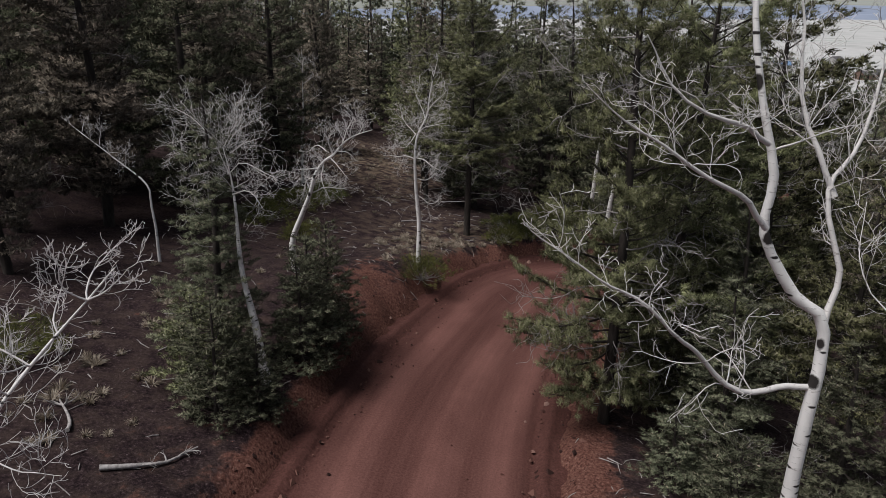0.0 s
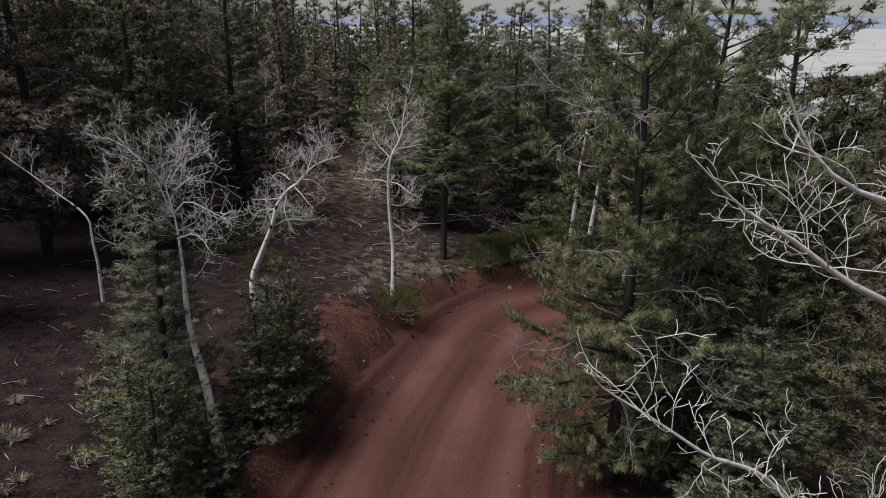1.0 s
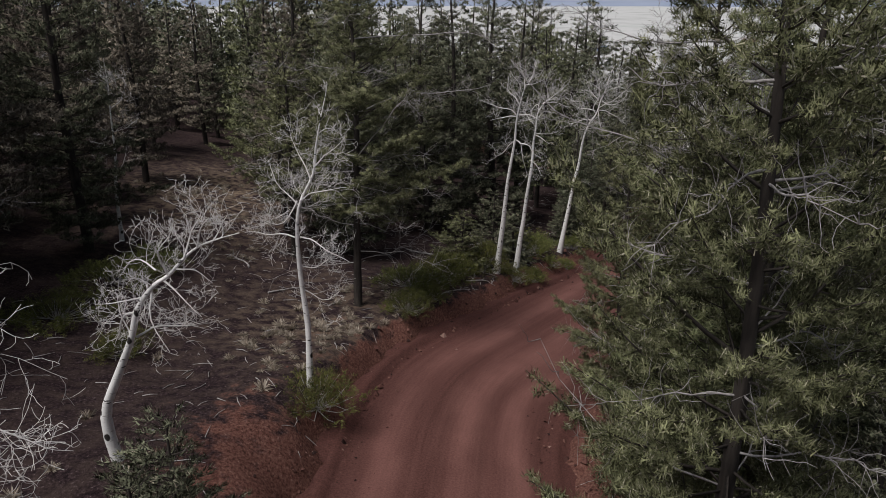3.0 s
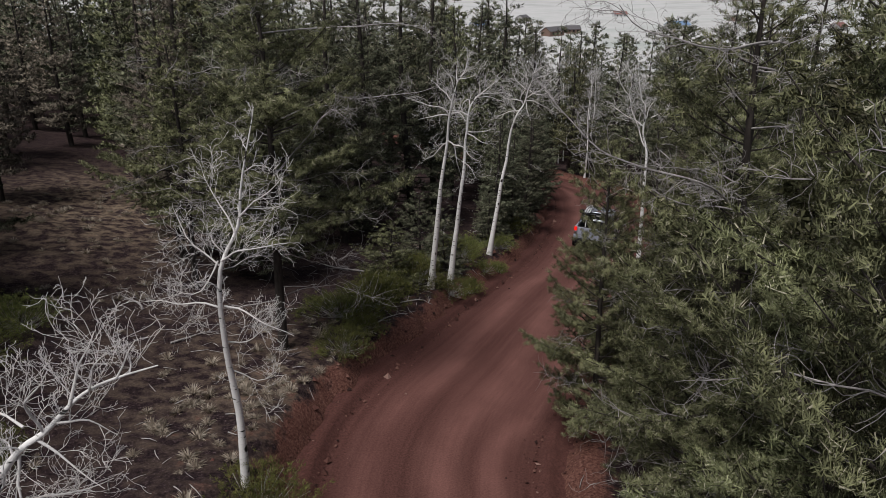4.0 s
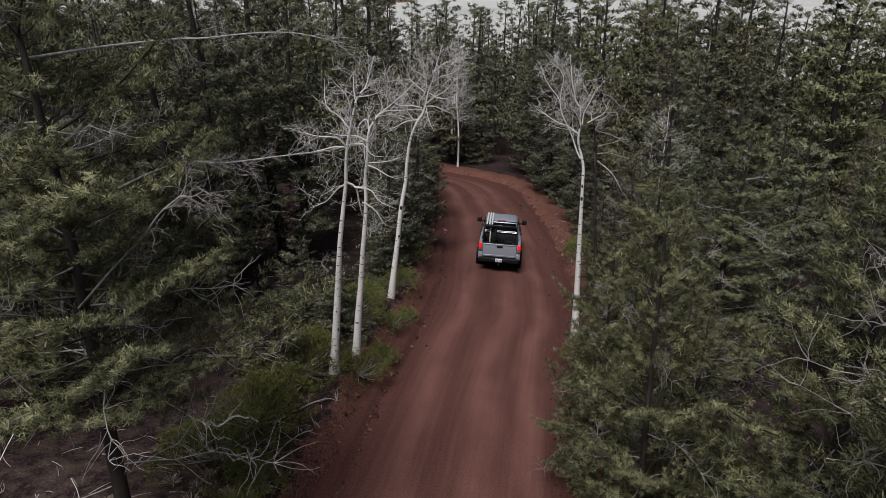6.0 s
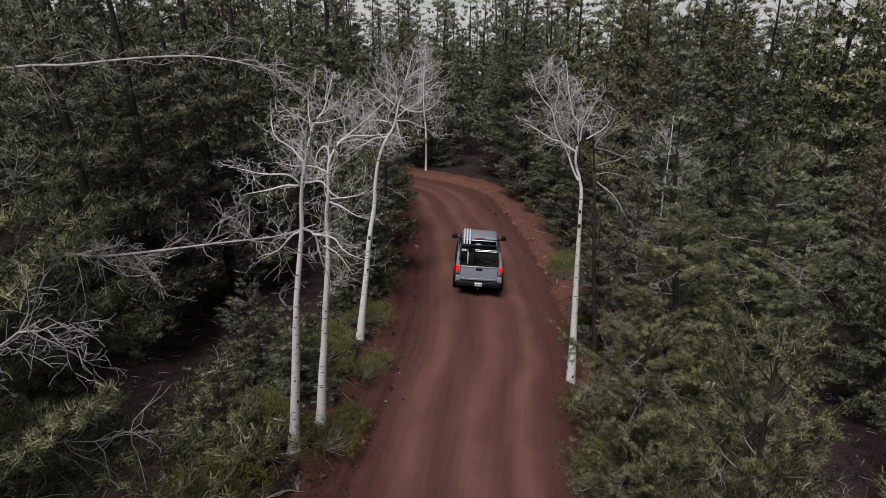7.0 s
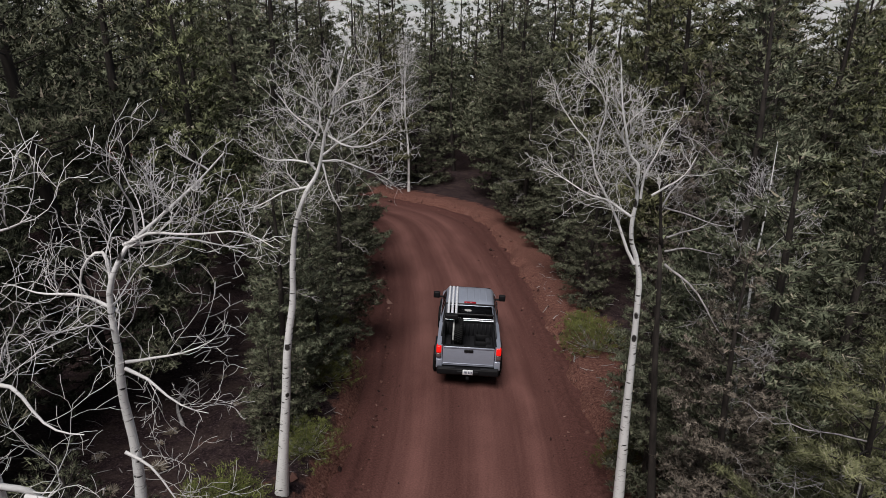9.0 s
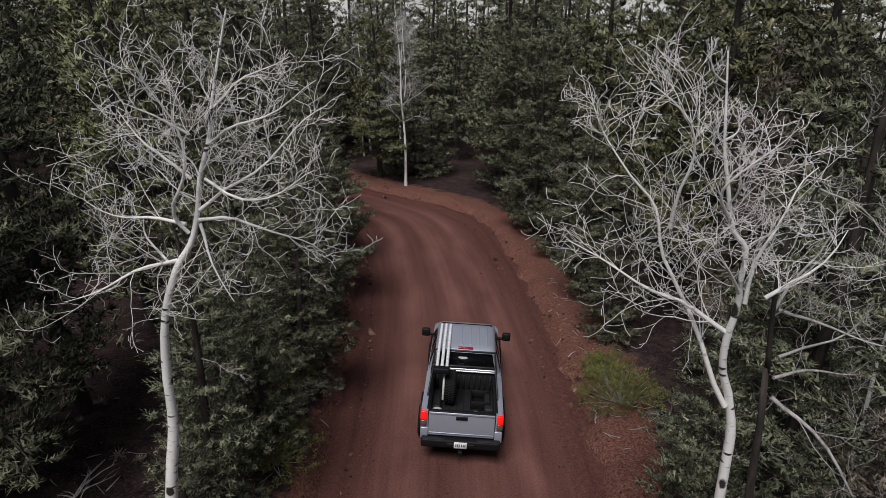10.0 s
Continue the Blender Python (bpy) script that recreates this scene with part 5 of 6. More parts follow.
    part("brake_lamp", rounded_box((-0.20, 2.36, 1.955), (0.20, 2.44, 2.01), 0.015), RED, T, "red high brake lamp")
    # bed
    bed = part("bed_floor", rounded_box((-0.80, 0.14, 0.86), (0.80, 2.14, 0.90), 0.01), LINER, T, "dark ribbed bed liner")
    for k in range(9):
        x = -0.72 + k * 0.18
        part("floor_rib", rounded_box((x - 0.035, 0.2, 0.90), (x + 0.035, 2.05, 0.918), 0.008, 1), LINER, bed)
    wall = part("bed_bulkhead", rounded_box((-0.80, 2.10, 0.88), (0.80, 2.16, 1.44), 0.01), LINER, T)
    for k in range(11):
        x = -0.7 + k * 0.14
        part("wall_rib", rounded_box((x - 0.03, 2.075, 0.95), (x + 0.03, 2.105, 1.34), 0.012, 1), LINER, wall)
    for sx in (-1, 1):
        part("liner_side", rounded_box((min(sx * 0.77, sx * 0.81), 0.15, 0.88), (max(sx * 0.77, sx * 0.81), 2.12, 1.36), 0.01), LINER, T)
        part("wheel_well", rounded_box((min(sx * 0.55, sx * 0.79), 0.85, 0.88), (max(sx * 0.55, sx * 0.79), 1.72, 1.08), 0.06), LINER, T)
    for zz in (1.47, 1.53):
        g = Geo()
        g.tube([(-0.8, 2.06, zz), (0.8, 2.06, zz)], [0.022, 0.022], 8)
        part("cargo_rail", g, CHROME, T, "bright metal cargo rail")
    # tailgate
    gate = part("tailgate", rounded_box((-0.795, 0.06, 0.74), (0.795, 0.15, 1.385), 0.03, 3), PAINT, T, "silver grey tailgate with a shallow panel")
    part("gate_cap", rounded_box((-0.79, 0.055, 1.375), (0.79, 0.155, 1.405), 0.012), BLACK, gate)
    part("gate_crease", rounded_box((-0.78, 0.050, 0.80), (0.78, 0.09, 0.83), 0.012), PAINT, gate)
    part("gate_lip", rounded_box((-0.78, 0.046, 1.31), (0.78, 0.09, 1.375), 0.02), PAINT, gate)
    part("gate_handle", rounded_box((-0.14, 0.035, 1.20), (0.14, 0.075, 1.29), 0.015), BLACK, gate, "black tailgate handle")
    for sx in (-1, 1):
        lamp = part("tail_light", rounded_box((min(sx * 0.84, sx * 0.992), 0.045, 1.14), (max(sx * 0.84, sx * 0.992), 0.24, 1.37), 0.03), RED_LIT, T, "lit red tail light")
        part("reversing_lens", rounded_box((min(sx * 0.84, sx * 0.99), 0.05, 0.98), (max(sx * 0.84, sx * 0.99), 0.22, 1.13), 0.025), CLEAR, lamp, "clear reversing lens")
        part("corner_panel", rounded_box((min(sx * 0.80, sx * 0.985), 0.07, 0.64), (max(sx * 0.80, sx * 0.985), 0.2, 0.925), 0.02), PAINT, T)
    bumper = part("rear_bumper", rounded_box((-0.95, -0.10, 0.50), (0.95, 0.16, 0.71), 0.05, 3), BLACK, T, "black step bumper")
    part("bumper_step", rounded_box((-0.34, -0.135, 0.54), (0.34, 0.0, 0.66), 0.03), BLACK, bumper)
    for sx in (-1, 1):
        part("step_pad", rounded_box((min(sx * 0.38, sx * 0.94), -0.09, 0.705), (max(sx * 0.38, sx * 0.94), 0.04, 0.725), 0.008, 1), LINER, bumper)
    plate = part("licence_plate", rounded_box((-0.155, -0.152, 0.55), (0.155, -0.137, 0.715), 0.006, 1), PLATE, T, "white licence plate")
    for x in (-0.105, -0.065, -0.025, 0.03, 0.07, 0.11):
        part("plate_bar", rounded_box((x - 0.013, -0.157, 0.60), (x + 0.013, -0.151, 0.67), 0.002, 1), INK, plate)
    part("tow_hitch", rounded_box((-0.05, -0.2, 0.40), (0.05, 0.2, 0.48), 0.012), BLACK, T)
    g = Geo()
    g.tube([(-0.45, 0.3, 0.48), (-0.45, 5.4, 0.48)], [0.06, 0.06], 8)
    g.tube([(0.45, 0.3, 0.48), (0.45, 5.4, 0.48)], [0.06, 0.06], 8)
    g.tube([(-0.8, rear, 0.42), (0.8, rear, 0.42)], [0.07, 0.07], 8)
    g.tube([(-0.8, front, 0.42), (0.8, front, 0.42)], [0.05, 0.05], 8)
    part("chassis", g, BLACK, T)
    part("underbody", rounded_box((-0.78, 0.25, 0.56), (0.78, 5.6, 0.86), 0.04), BLACK, T)
    for y in (rear, front):
        for sx in (-1, 1):
            w = part("wheel", TYRE, None, T, "black off-road tyre")
            w.name = "wheel"
            w.matrix_basis = Matrix.Translation((sx * 0.96, y, 0.432)) @ Matrix.Rotation(0 if sx > 0 else math.pi, 4, "Z")
            part("rim", RIM_BLACK, None, w)
    # bed rack
    rack = part("bed_rack", rounded_box((-0.82, 2.17, 1.965), (0.80, 2.22, 2.015), 0.012), RACK, T, "black steel bed rack")
    part("rack_bar", rounded_box((-0.82, 1.40, 1.90), (0.80, 1.45, 1.95), 0.012), RACK, rack)
    for sx in (-0.8, 0.78):
        for a, b_, r in (((sx, 1.42, 1.92), (sx * 1.09, 0.78, 1.41), 0.025), ((sx, 1.42, 1.92), (sx * 1.09, 1.95, 1.41), 0.022), ((sx, 2.19, 1.98), (sx * 1.09, 2.10, 1.41), 0.025), ((sx, 2.19, 1.98), (sx, 1.42, 1.93), 0.022)):
            g = Geo()
            g.tube([a, b_], [r, r], 6)
            part("rack_strut", g, RACK, rack)
    # tubes along the roof
    for k in range(3):
        x = -0.70 + 0.125 * k
        g = Geo()
        g.tube([(x, 1.14, 1.985), (x, 1.6, 2.0), (x, 2.19, 2.06), (x, 3.72, 2.05)], [0.04] * 4, 12)
        part("roof_tube", g, TUBE, T, "bright aluminium roof tube")
    part("tube_case", rounded_box((-0.80, 0.96, 1.90), (-0.38, 1.16, 2.05), 0.035), BLACK, T, "black end case of the roof tubes")
    return T


HEAD = Vector((0.675, 0.738, 0)).normalized()


def road_frame(x, y):
    """A pose on the road's surface, looking along the road."""
    e = 1.0
    z = [float(base_land(np.array([px]), np.array([py]))[0]) for px, py in ((x + e, y), (x - e, y), (x, y + e), (x, y - e), (x, y))]
    up = Vector((-(z[0] - z[1]) / 2, -(z[2] - z[3]) / 2, 1)).normalized()
    right = HEAD.cross(up).normalized()
    fwd = up.cross(right)
    m = Matrix((right, fwd, up)).transposed().to_4x4()
    m.translation = (x, y, z[4] + 0.03)
    return m @ pose(0, 0, 0, 0, -1.5, 0) @ Matrix.Scale(0.955, 4)


TRUCK = road_frame(19.0, 40.9)
build_truck(TRUCK)


def on_truck(x, y, z, rx=0, ry=0, rz=0):
    return TRUCK @ pose(x, y, z, rx, ry, rz)


spare = thing("spare_wheel", on_truck(-0.34, 1.42, 1.335), "spare wheel standing upright in the truck bed", "wheel")
part("tyre", TYRE, None, spare)
part("rim", RIM_ALLOY, None, spare, "grey alloy rim")
g = Geo()
a_ = np.linspace(-0.3, math.pi * 0.95, 16)
g.tube([(-0.165, -0.455 * math.cos(t), 0.455 * math.sin(t)) for t in a_], [0.03] * 16, 6)
part("strap", g, STRAP, spare, "pale strap over the tyre")
crate = thing("crate", on_truck(0.45, 1.35, 0.92), "black open crate in the truck bed", "crate")
for lo, hi in (((-0.25, -0.3, 0), (0.25, 0.3, 0.02)), ((-0.25, -0.3, 0.02), (-0.23, 0.3, 0.24)), ((0.23, -0.3, 0.02), (0.25, 0.3, 0.24)), ((-0.23, -0.3, 0.02), (0.23, -0.28, 0.24)), ((-0.23, 0.28, 0.02), (0.23, 0.3, 0.24))):
    part("crate_panel", rounded_box(lo, hi, 0.006, 1), BLACK, crate)
jack = thing("hand_tool", on_truck(0.12, 0.75, 0.925), "small bright metal tool lying in the bed", "tool")
g = Geo()
g.tube([(-0.2, 0, 0.03), (0.2, 0.1, 0.03)], [0.02, 0.02], 8)
part("handle", g, BLACK, jack)
part("head", rounded_box((0.16, 0.04, 0.0), (0.28, 0.16, 0.07), 0.02), CHROME, jack)
bag = thing("duffel_bag", on_truck(-0.62, 0.5, 0.92), "pale grey bag in the corner of the truck bed", "bag")
part("bag_body", loft([ring(-0.26, 0.26, 0.13, 0.0, 0.08), ring(-0.28, 0.28, 0.15, 0.1, 0.1), ring(-0.22, 0.24, 0.12, 0.2, 0.1), ring(-0.12, 0.14, 0.06, 0.25, 0.05)]), STRAP, bag)


# ---- low growth ----
def shrub_geo(seed, r, h, n, spikes=15, length=0.075, width=0.013):
    rng = np.random.default_rng(seed)
    stems, leaves = Geo(), Geo()
    P, D = [], []
    for i in range(n):
        az, f = rng.uniform(0, 6.28), rng.uniform(0, 1) ** 0.6
        tip = np.array([math.cos(az) * r * f, math.sin(az) * r * f, h * (1 - 0.65 * f ** 2) * rng.uniform(0.55, 1.1)])
        mid_ = tip * np.array([0.55, 0.55, 0.3]) + rng.normal(0, 0.05, 3)
        stems.tube([np.zeros(3), mid_, tip], [0.014, 0.009, 0.003], 3, False)
        k = 9
        P.append(tip + rng.normal(0, 0.14, (k, 3)) * np.array([1, 1, 0.6]))
        D.append(unit(tip * np.array([0.6, 0.6, 1]) + rng.normal(0, 0.3, (k, 3))))
    P, D = np.concatenate(P), np.concatenate(D)
    P[:, 2] = np.maximum(P[:, 2], 0.04)
    m = len(P) * spikes
    sd = unit(np.repeat(D, spikes, 0) + rng.normal(0, 0.6, (m, 3)))
    base = np.repeat(P, spikes, 0) + rng.normal(0, 0.03, (m, 3))
    perp = unit(np.cross(sd, rng.normal(0, 1, (m, 3)))) * width
    v = np.stack([base - perp / 2, base + perp / 2, base + sd * length * rng.uniform(0.6, 1.3, (m, 1))], 1).reshape(-1, 3)
    leaves.add(v, np.arange(len(v)).reshape(-1, 3))
    return stems.mesh("stem_tangle", DEAD_WOOD), leaves.mesh("foliage", JUNIPER, False)


SHRUBS = [shrub_geo(91 + i, r, h, n) for i, (r, h, n) in enumerate(((1.0, 0.85, 70), (0.7, 0.6, 45), (1.2, 0.5, 70)))]


def shrub(k, x, y, s, turn, label="low spreading green juniper on the litter"):
    ob = thing("juniper_shrub", Matrix.Translation((x, y, ground_z(x, y) - 0.03)) @ Matrix.Rotation(turn, 4, "Z") @ Matrix.Scale(s, 4), label, "shrub", "junipers")
    tagged(part("stem_tangle", SHRUBS[k][0], None, ob), kind="stuff")
    tagged(part("foliage", SHRUBS[k][1], None, ob), kind="stuff")


shrub(0, -0.75, 22.4, 1.0, 0.3, "bright green juniper at the foot of an aspen")
for k, x, y, s in ((2, -9.2, 13.2, 1.0), (1, 5.2, 33.2, 1.5), (0, 6.6, 34.4, 1.3), (0, 4.4, 32.6, 1.1), (1, 7.2, 35.6, 1.2), (0, 9.6, 37.6, 1.2), (1, 10.6, 38.6, 1.3),
                   (2, 3.2, 31.6, 1.2), (0, 24.2, 40.3, 1.1), (1, 25.2, 41.6, 1.0), (0, 13.2, 39.9, 0.8), (1, 11.9, 37.6, 0.7), (2, -6.6, 30.5, 1.2), (0, -5.6, 31.8, 1.0), 
                   (0, 13.3, 29.2, 1.2), (2, 15.4, 31.6, 1.0), (1, 19.2, 35.6, 0.9), (2, -7.4, 27.4, 1.2), (1, -5.2, 24.9, 1.0),  (0, 10.9, 36.9, 0.6), (0, 8.1, 34.2, 0.8), (1, 9.2, 35.0, 0.9),
                   (0, 2.6, 29.0, 0.8), (1, 3.6, 30.3, 0.9), (1, 17.0, 45.6, 1.2), (0, 15.2, 42.6, 1.0), (0, 22.0, 54.6, 1.2)):
    shrub(k, x, y, s, x * 1.7 + y)

m_, n, l, b = material("dry_grass_blades", 0.85, 0, 0.2)
isl = n.new("ShaderNodeNewGeometry").outputs["Random Per Island"]
l.new(ramp(n, l, isl, [(0.0, (0.16, 0.125, 0.095)), (0.5, (0.34, 0.29, 0.23)), (1.0, (0.52, 0.46, 0.39))]), b.inputs["Base Color"])
STRAW = m_


def tuft_geo(seed, n=110):
    rng = np.random.default_rng(seed)
    g = Geo()
    az, lean = rng.uniform(0, 6.28, n), rng.uniform(0.15, 1.25, n)
    d = np.stack([np.cos(az) * np.sin(lean), np.sin(az) * np.sin(lean), np.cos(lean)], 1)
    L = rng.uniform(0.12, 0.30, (n, 1))
    base = np.stack([np.cos(az), np.sin(az), 0 * az], 1) * 0.03
    side = unit(np.cross(d, [0.1, 0.2, 1.0])) * 0.0042
    mid_ = base + d * L * 0.6
    tip = base + d * L + np.array([0, 0, -0.05])
    v = np.stack([base - side, base + side, mid_ + side, tip, mid_ - side], 1).reshape(-1, 3)
    i = np.arange(n)[:, None] * 5
    g.add(v, np.concatenate([i, i + 1, i + 2, i + 3, i + 4], 1))
    return g.mesh("grass_clump", STRAW, False)


TUFTS = [tuft_geo(7 + i) for i in range(3)]
rng = np.random.default_rng(17)
tufts = 0
ZONES = ((0.4, 27.2, 2.2, 2.4, 70), (-1.2, 26.0, 2.0, 2.5, 40), (2.6, 30.6, 2.2, 2.0, 25), (-5.0, 46.0, 2.6, 6.0, 60), (-4.4, 35.0, 2.5, 4.0, 25), (-7.0, 12.5, 2.6, 3.0, 35), (-6.5, 16.5, 2.0, 2.5, 20), (10.0, 40.5, 1.6, 2.0, 12), (12.3, 44.0, 2.0, 2.0, 10))
for cx, cy, sx, sy, num in ZONES:
    for i in range(num):
        x, y = rng.normal(cx, sx * 0.6), rng.normal(cy, sy * 0.6)
        d_, h_, s_ = to_road(x, y)
        if d_[0] < h_[0] + 0.7:
            continue
        s = rng.uniform(0.45, 1.15)
        ob = thing("grass_tuft", Matrix.Translation((x, y, ground_z(x, y) - 0.01)) @ Matrix.Rotation(rng.uniform(0, 6.28), 4, "Z") @ Matrix.Scale(s, 4), "pale dry bunch grass tuft on dark litter", "grass", "dry grass tufts")
        part("grass_clump", TUFTS[i % 3], None, ob)
        tufts += 1

# twigs and litter lying about
rng = np.random.default_rng(23)
g = Geo()
N = 3600
lx, ly, la, ll = rng.uniform(-13, 30, N), rng.uniform(7, 58, N), rng.uniform(0, 6.28, N), rng.uniform(0.1, 0.55, N)
ex, ey = lx + np.cos(la) * ll, ly + np.sin(la) * ll
dd_, hh_, _ = to_road(lx, ly)
keep = (dd_ > hh_ + 0.35) & (dd_ < 13)
z1, z2 = land(lx, ly) + 0.015, land(ex, ey) + 0.015
for i in np.where(keep)[0]:
    k = rng.normal(0, 0.05)
    mx, my = (lx[i] + ex[i]) / 2 - (ey[i] - ly[i]) * k, (ly[i] + ey[i]) / 2 + (ex[i] - lx[i]) * k
    g.tube([(lx[i], ly[i], z1[i]), (mx, my, (z1[i] + z2[i]) / 2 + 0.015), (ex[i], ey[i], z2[i])], [rng.uniform(0.006, 0.014)] * 2 + [0.004], 3, False)
tagged(new("forest_litter", g.mesh("forest_litter", DEAD_WOOD)), "grey fallen twigs scattered on dark needle litter", "litter", kind="stuff")


def fallen_branch(x, y, a, L, seed, r=0.03):
    rng = np.random.default_rng(seed)
    ob = thing("fallen_branch", Matrix.Translation((x, y, ground_z(x, y) + 0.03)) @ Matrix.Rotation(a, 4, "Z"), "grey dead branch lying on the ground", "branch", "fallen branches")
    n = 9
    t = np.linspace(0, 1, n)
    px = t * L
    py = 0.08 * L * np.sin(t * 4 + seed)
    ca, sa = math.cos(a), math.sin(a)
    z0 = ground_z(x, y)
    pz = [ground_z(x + ca * u - sa * v, y + sa * u + ca * v) - z0 + r * 0.6 for u, v in zip(px, py)]
    pts = np.stack([px, py, pz], 1)
    g = Geo()
    g.tube(pts, r * (1 - 0.75 * t), 6)
    part("stem", g, DEAD_WOOD, ob)
    for k in range(6):
        i = rng.integers(2, n - 1)
        g = Geo()
        d = unit(np.array([rng.uniform(0.2, 1), rng.choice([-1, 1]) * rng.uniform(0.5, 1), 0.25]))
        limb(rng, g, pts[i], d, L * rng.uniform(0.15, 0.35), r * 0.4, 2, 4, 0.0, 0.15)
        part("twig", g, DEAD_WOOD, ob)


for i, (x, y, a, L, r) in enumerate(((4.0, 31.0, 0.4, 1.6, 0.03), (5.4, 36.4, 2.4, 2.2, 0.04), (6.8, 38.6, 0.2, 2.6, 0.05), (8.6, 34.9, 2.9, 1.4, 0.03), (-5.5, 9.6, 0.7, 1.6, 0.05), (-6.6, 10.6, 2.0, 1.3, 0.04), (-1.9, 30.6, 0.3, 1.5, 0.03),
                                     (11.3, 42.5, 1.1, 2.4, 0.05), (5.6, 32.6, 0.2, 1.2, 0.025), (22.9, 40.0, 0.9, 0.9, 0.02), (9.5, 36.1, 2.6, 1.5, 0.03), (-2.6, 33.0, 1.9, 1.7, 0.04), (13.0, 42.8, 0.5, 1.5, 0.03))):
    fallen_branch(x, y, a, L, 200 + i, r)

# stones and clods along the road's edges
m_, n, l, b = material("red_stone", 0.9)
isl = n.new("ShaderNodeNewGeometry").outputs["Random Per Island"]
l.new(ramp(n, l, isl, [(0.0, (0.018, 0.008, 0.007)), (0.45, (0.075, 0.030, 0.024)), (0.90, (0.15, 0.075, 0.06)), (1.0, (0.21, 0.13, 0.11))]), b.inputs["Base Color"])
STONE = m_
rng = np.random.default_rng(29)
g = Geo()
cube = np.array([(0, 0, 1), (1, 0, 0.1), (0.2, 1, 0), (-1, 0.3, 0.1), (-0.3, -0.9, 0), (0, 0, -0.6)], float)
fc = [(0, 1, 2), (0, 2, 3), (0, 3, 4), (0, 4, 1), (5, 2, 1), (5, 3, 2), (5, 4, 3), (5, 1, 4)]
total = len(LINE)
N = 9000
ks = rng.integers(int(total * 0.22), int(total * 0.80), N)
us = np.where(rng.random(N) < 0.9, rng.choice([-1, 1], N) * (LINE[ks, 2] + rng.normal(-0.12, 0.45, N)), rng.uniform(-2.4, 2.4, N))
px, py = LINE[ks, 0] + RIGHT[ks, 0] * us, LINE[ks, 1] + RIGHT[ks, 1] * us
pz = np.maximum(land(px, py), base_land(px, py) + 0.02)
ps = np.minimum(0.13, rng.lognormal(-3.6, 0.6, N)) * np.where(np.abs(us) < LINE[ks, 2] - 0.5, 0.5, 1)
for i in range(N):
    a, s = rng.uniform(0, 6.28), ps[i]
    rot = np.array([[math.cos(a), -math.sin(a), 0], [math.sin(a), math.cos(a), 0], [0, 0, 1]])
    g.add((cube * s * rng.uniform(0.6, 1.2, 3) + rng.normal(0, s * 0.12, (6, 3))) @ rot.T + np.array([px[i], py[i], pz[i]]), fc)
tagged(new("roadside_gravel", g.mesh("roadside_gravel", STONE, False)), "reddish stones and clods along the road's edges", "gravel", kind="stuff")

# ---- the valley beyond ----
# aerial haze on the ridges is painted in as their blue base colour
m_, n, l, b = material("haze_blue_ridge", 0.95, 0, 0.0)
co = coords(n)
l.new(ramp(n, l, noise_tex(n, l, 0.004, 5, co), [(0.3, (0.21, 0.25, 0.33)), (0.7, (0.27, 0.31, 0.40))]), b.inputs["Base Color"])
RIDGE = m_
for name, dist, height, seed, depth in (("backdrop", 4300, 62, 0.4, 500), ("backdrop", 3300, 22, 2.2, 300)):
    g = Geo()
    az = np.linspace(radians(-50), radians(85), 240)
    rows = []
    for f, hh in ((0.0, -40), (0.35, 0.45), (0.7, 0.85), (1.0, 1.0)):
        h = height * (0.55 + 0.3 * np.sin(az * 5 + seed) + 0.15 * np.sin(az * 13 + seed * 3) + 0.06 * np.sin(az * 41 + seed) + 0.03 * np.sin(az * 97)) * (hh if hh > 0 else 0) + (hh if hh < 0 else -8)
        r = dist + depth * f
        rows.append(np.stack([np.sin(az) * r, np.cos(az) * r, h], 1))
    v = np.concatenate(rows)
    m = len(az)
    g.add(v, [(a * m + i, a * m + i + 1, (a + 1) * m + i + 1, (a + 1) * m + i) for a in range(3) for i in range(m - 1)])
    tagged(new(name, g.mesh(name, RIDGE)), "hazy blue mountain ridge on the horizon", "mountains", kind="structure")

# scattered far trees over the meadow, and woods below the near forest
rng = np.random.default_rng(41)
g = Geo()
tr, li, cr, ba = conifer_geo(seed=61, h=10, r=2.4, clump=0.75, core=3, fringe=3, length=0.6, width=0.25, clear=0.05, dead=0, tier=1.2, spread=4)
cv, cf = np.concatenate(cr.v), np.concatenate(cr.f)
tv, tf = np.concatenate([tr.v[0]]), tr.f[0]
far = []
for i in range(200):
    a = radians(rng.uniform(-36, 74))
    r = rng.uniform(100, 165)
    far.append((10 + math.sin(a) * r, 35 + math.cos(a) * r, rng.uniform(7, 12)))
for i in range(46):
    a, r = radians(rng.uniform(-30, 75)), rng.uniform(190, 1500)
    cx, cy = 10 + math.sin(a) * r, 35 + math.cos(a) * r
    for j in range(rng.integers(1, 8)):
        far.append((cx + rng.normal(0, 16), cy + rng.normal(0, 10), rng.uniform(4, 9)))
for x, y, h in far:
    a = rng.uniform(0, 6.28)
    s = h / 10
    rot = np.array([[math.cos(a), -math.sin(a), 0], [math.sin(a), math.cos(a), 0], [0, 0, 1]]) * s
    g.add(cv @ rot.T + np.array([x, y, ground_z(x, y)]), cf)
tagged(new("far_woods", g.mesh("far_woods", NEEDLES, False)), "distant dark conifers on the slope and the pale meadow", "trees", kind="stuff")

WALLS = [plain("far_wall_brown", (0.17, 0.11, 0.085), 0.8), plain("far_wall_grey", (0.38, 0.37, 0.36), 0.8), plain("far_wall_white", (0.6, 0.6, 0.6), 0.8)]
ROOFS = [plain("far_roof_dark", (0.10, 0.095, 0.10), 0.6), plain("far_roof_blue", (0.16, 0.26, 0.42), 0.5), plain("far_roof_red", (0.22, 0.10, 0.09), 0.6)]


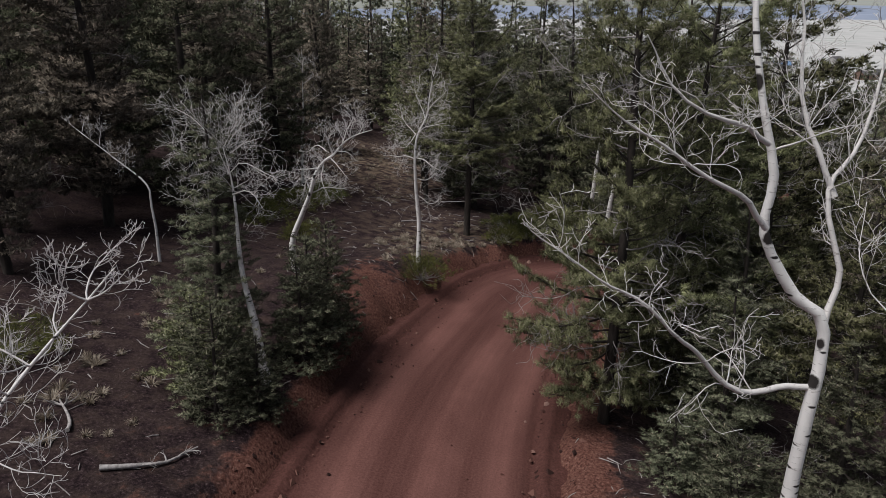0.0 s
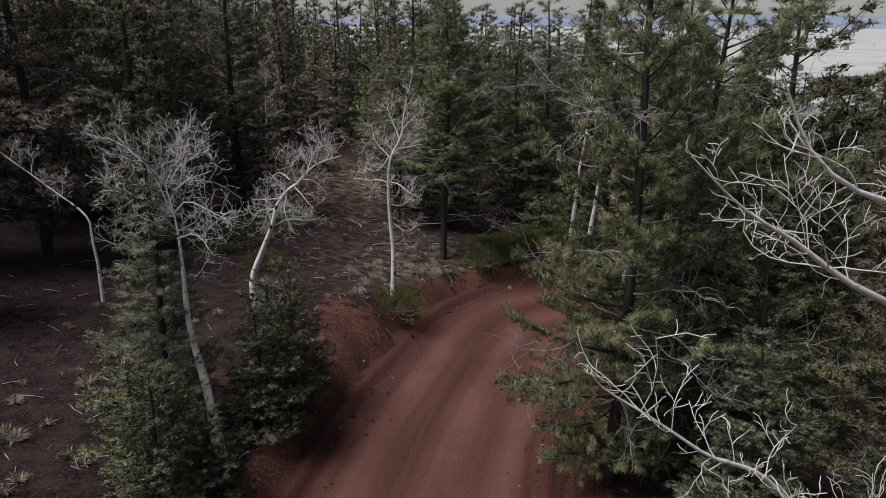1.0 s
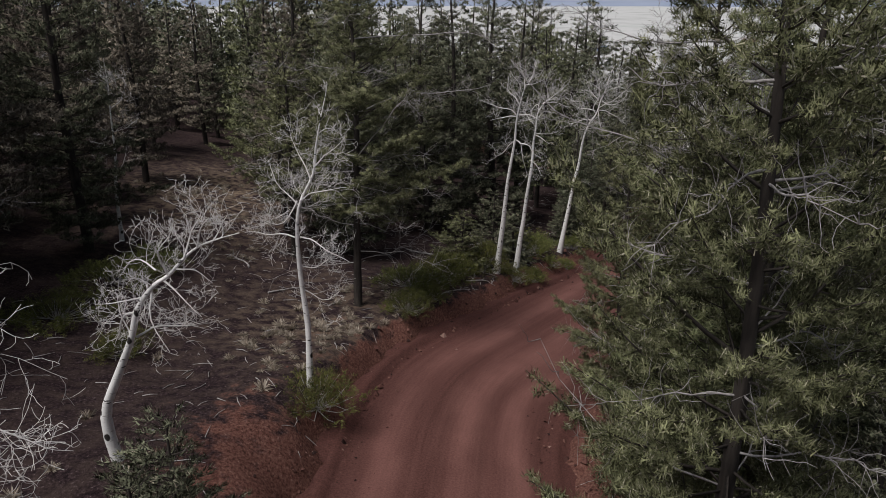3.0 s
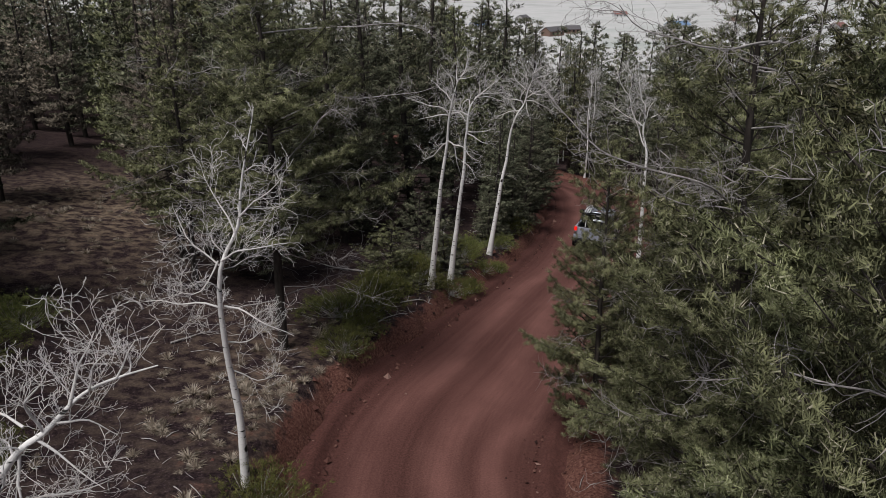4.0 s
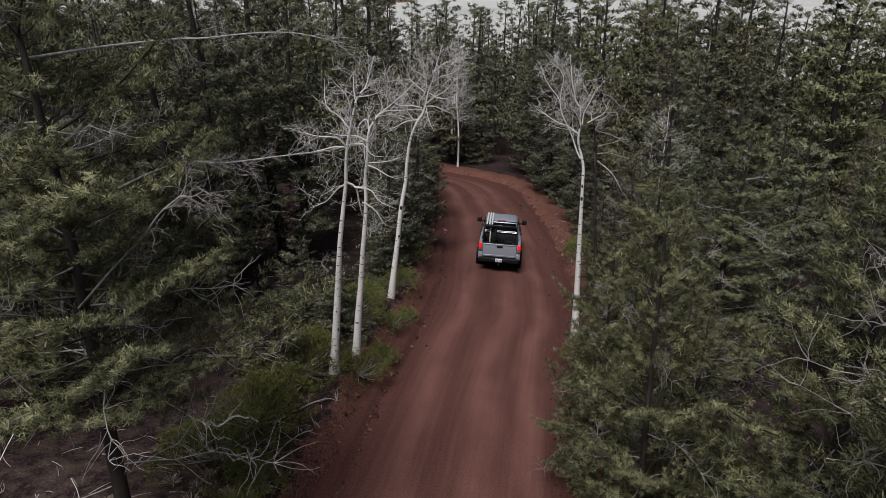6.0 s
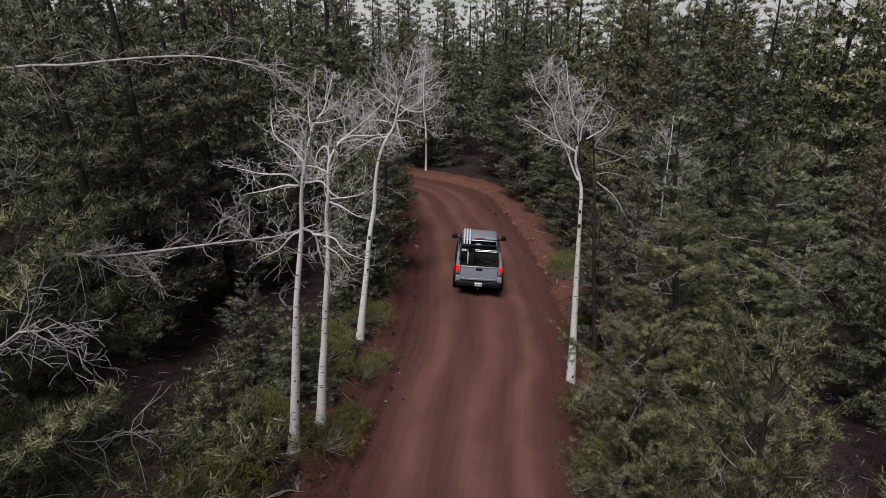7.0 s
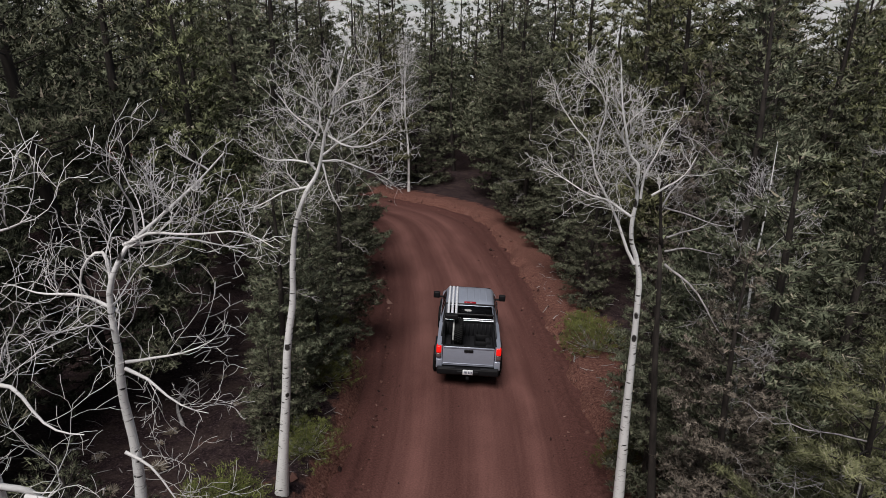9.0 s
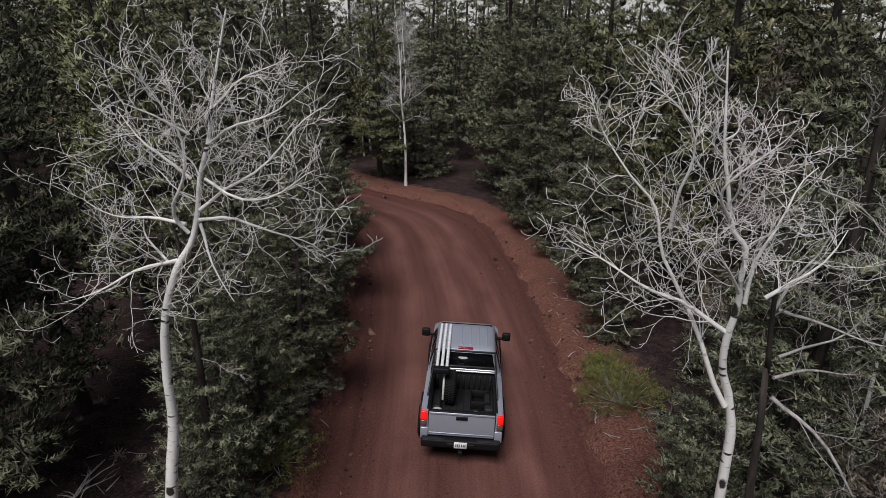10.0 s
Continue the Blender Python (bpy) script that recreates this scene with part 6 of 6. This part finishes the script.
def house(az, dist, w, d, h, wall, roof, turn):
    x, y = 10 + math.sin(radians(az)) * dist, 35 + math.cos(radians(az)) * dist
    ob = thing("farmhouse", Matrix.Translation((x, y, ground_z(x, y) - 0.3)) @ Matrix.Rotation(turn, 4, "Z"), "small distant house with a gabled roof in the meadow", "house", "houses in the valley")
    g = Geo()
    g.add([(-w, -d, 0), (w, -d, 0), (w, d, 0), (-w, d, 0), (-w, -d, h), (w, -d, h), (w, d, h), (-w, d, h), (-w, 0, h + d * 0.6), (w, 0, h + d * 0.6)], [(0, 1, 5, 4), (2, 3, 7, 6)])
    g.add([(-w, -d, 0), (-w, d, 0), (-w, d, h), (-w, 0, h + d * 0.6), (-w, -d, h)], [(0, 4, 3, 2, 1)])
    g.add([(w, -d, 0), (w, d, 0), (w, d, h), (w, 0, h + d * 0.6), (w, -d, h)], [(0, 1, 2, 3, 4)])
    part("wall", g, WALLS[wall], ob, smooth=False)
    for s in (-1, 1):
        g = Geo()
        e = 0.5
        top, low = h + d * 0.6 + 0.15, h - 0.3 + 0.15
        q = [(-w - e, 0, top), (w + e, 0, top), (w + e, s * (d + e), low), (-w - e, s * (d + e), low)]
        g.add(q + [(a, b2, c - 0.2) for a, b2, c in q], [(0, 1, 2, 3), (7, 6, 5, 4), (0, 4, 5, 1), (1, 5, 6, 2), (2, 6, 7, 3), (3, 7, 4, 0)])
        part("roof_side", g, ROOFS[roof], ob, smooth=False)
    for k in range(3):
        g = Geo()
        x0 = -w * 0.6 + k * w * 0.6
        g.box((x0 - 0.6, -d - 0.06, h * 0.4), (x0 + 0.6, -d + 0.02, h * 0.8))
        part("window", g, GLASS_DARK, ob, smooth=False)


for spec in ((31.5, 470, 7, 4, 3.6, 0, 0, 0.3), (33.0, 490, 5, 3.5, 3.2, 0, 0, -0.2), (25.5, 520, 6, 4, 3.2, 1, 1, 0.2), (41.0, 540, 9, 4, 3.4, 2, 1, 0.1), (29.0, 640, 5, 4, 3.4, 1, 0, 0.5), (36.5, 700, 6, 4, 3.4, 2, 2, -0.3), (22.0, 600, 5, 4, 3.4, 1, 0, 0.4), (45.0, 650, 6, 4, 3.4, 0, 0, 0.7), (15.0, 560, 5, 4, 3.2, 2, 0, 0.0), (52.0, 560, 6, 4, 3.4, 1, 2, 0.3)):
    house(*spec)
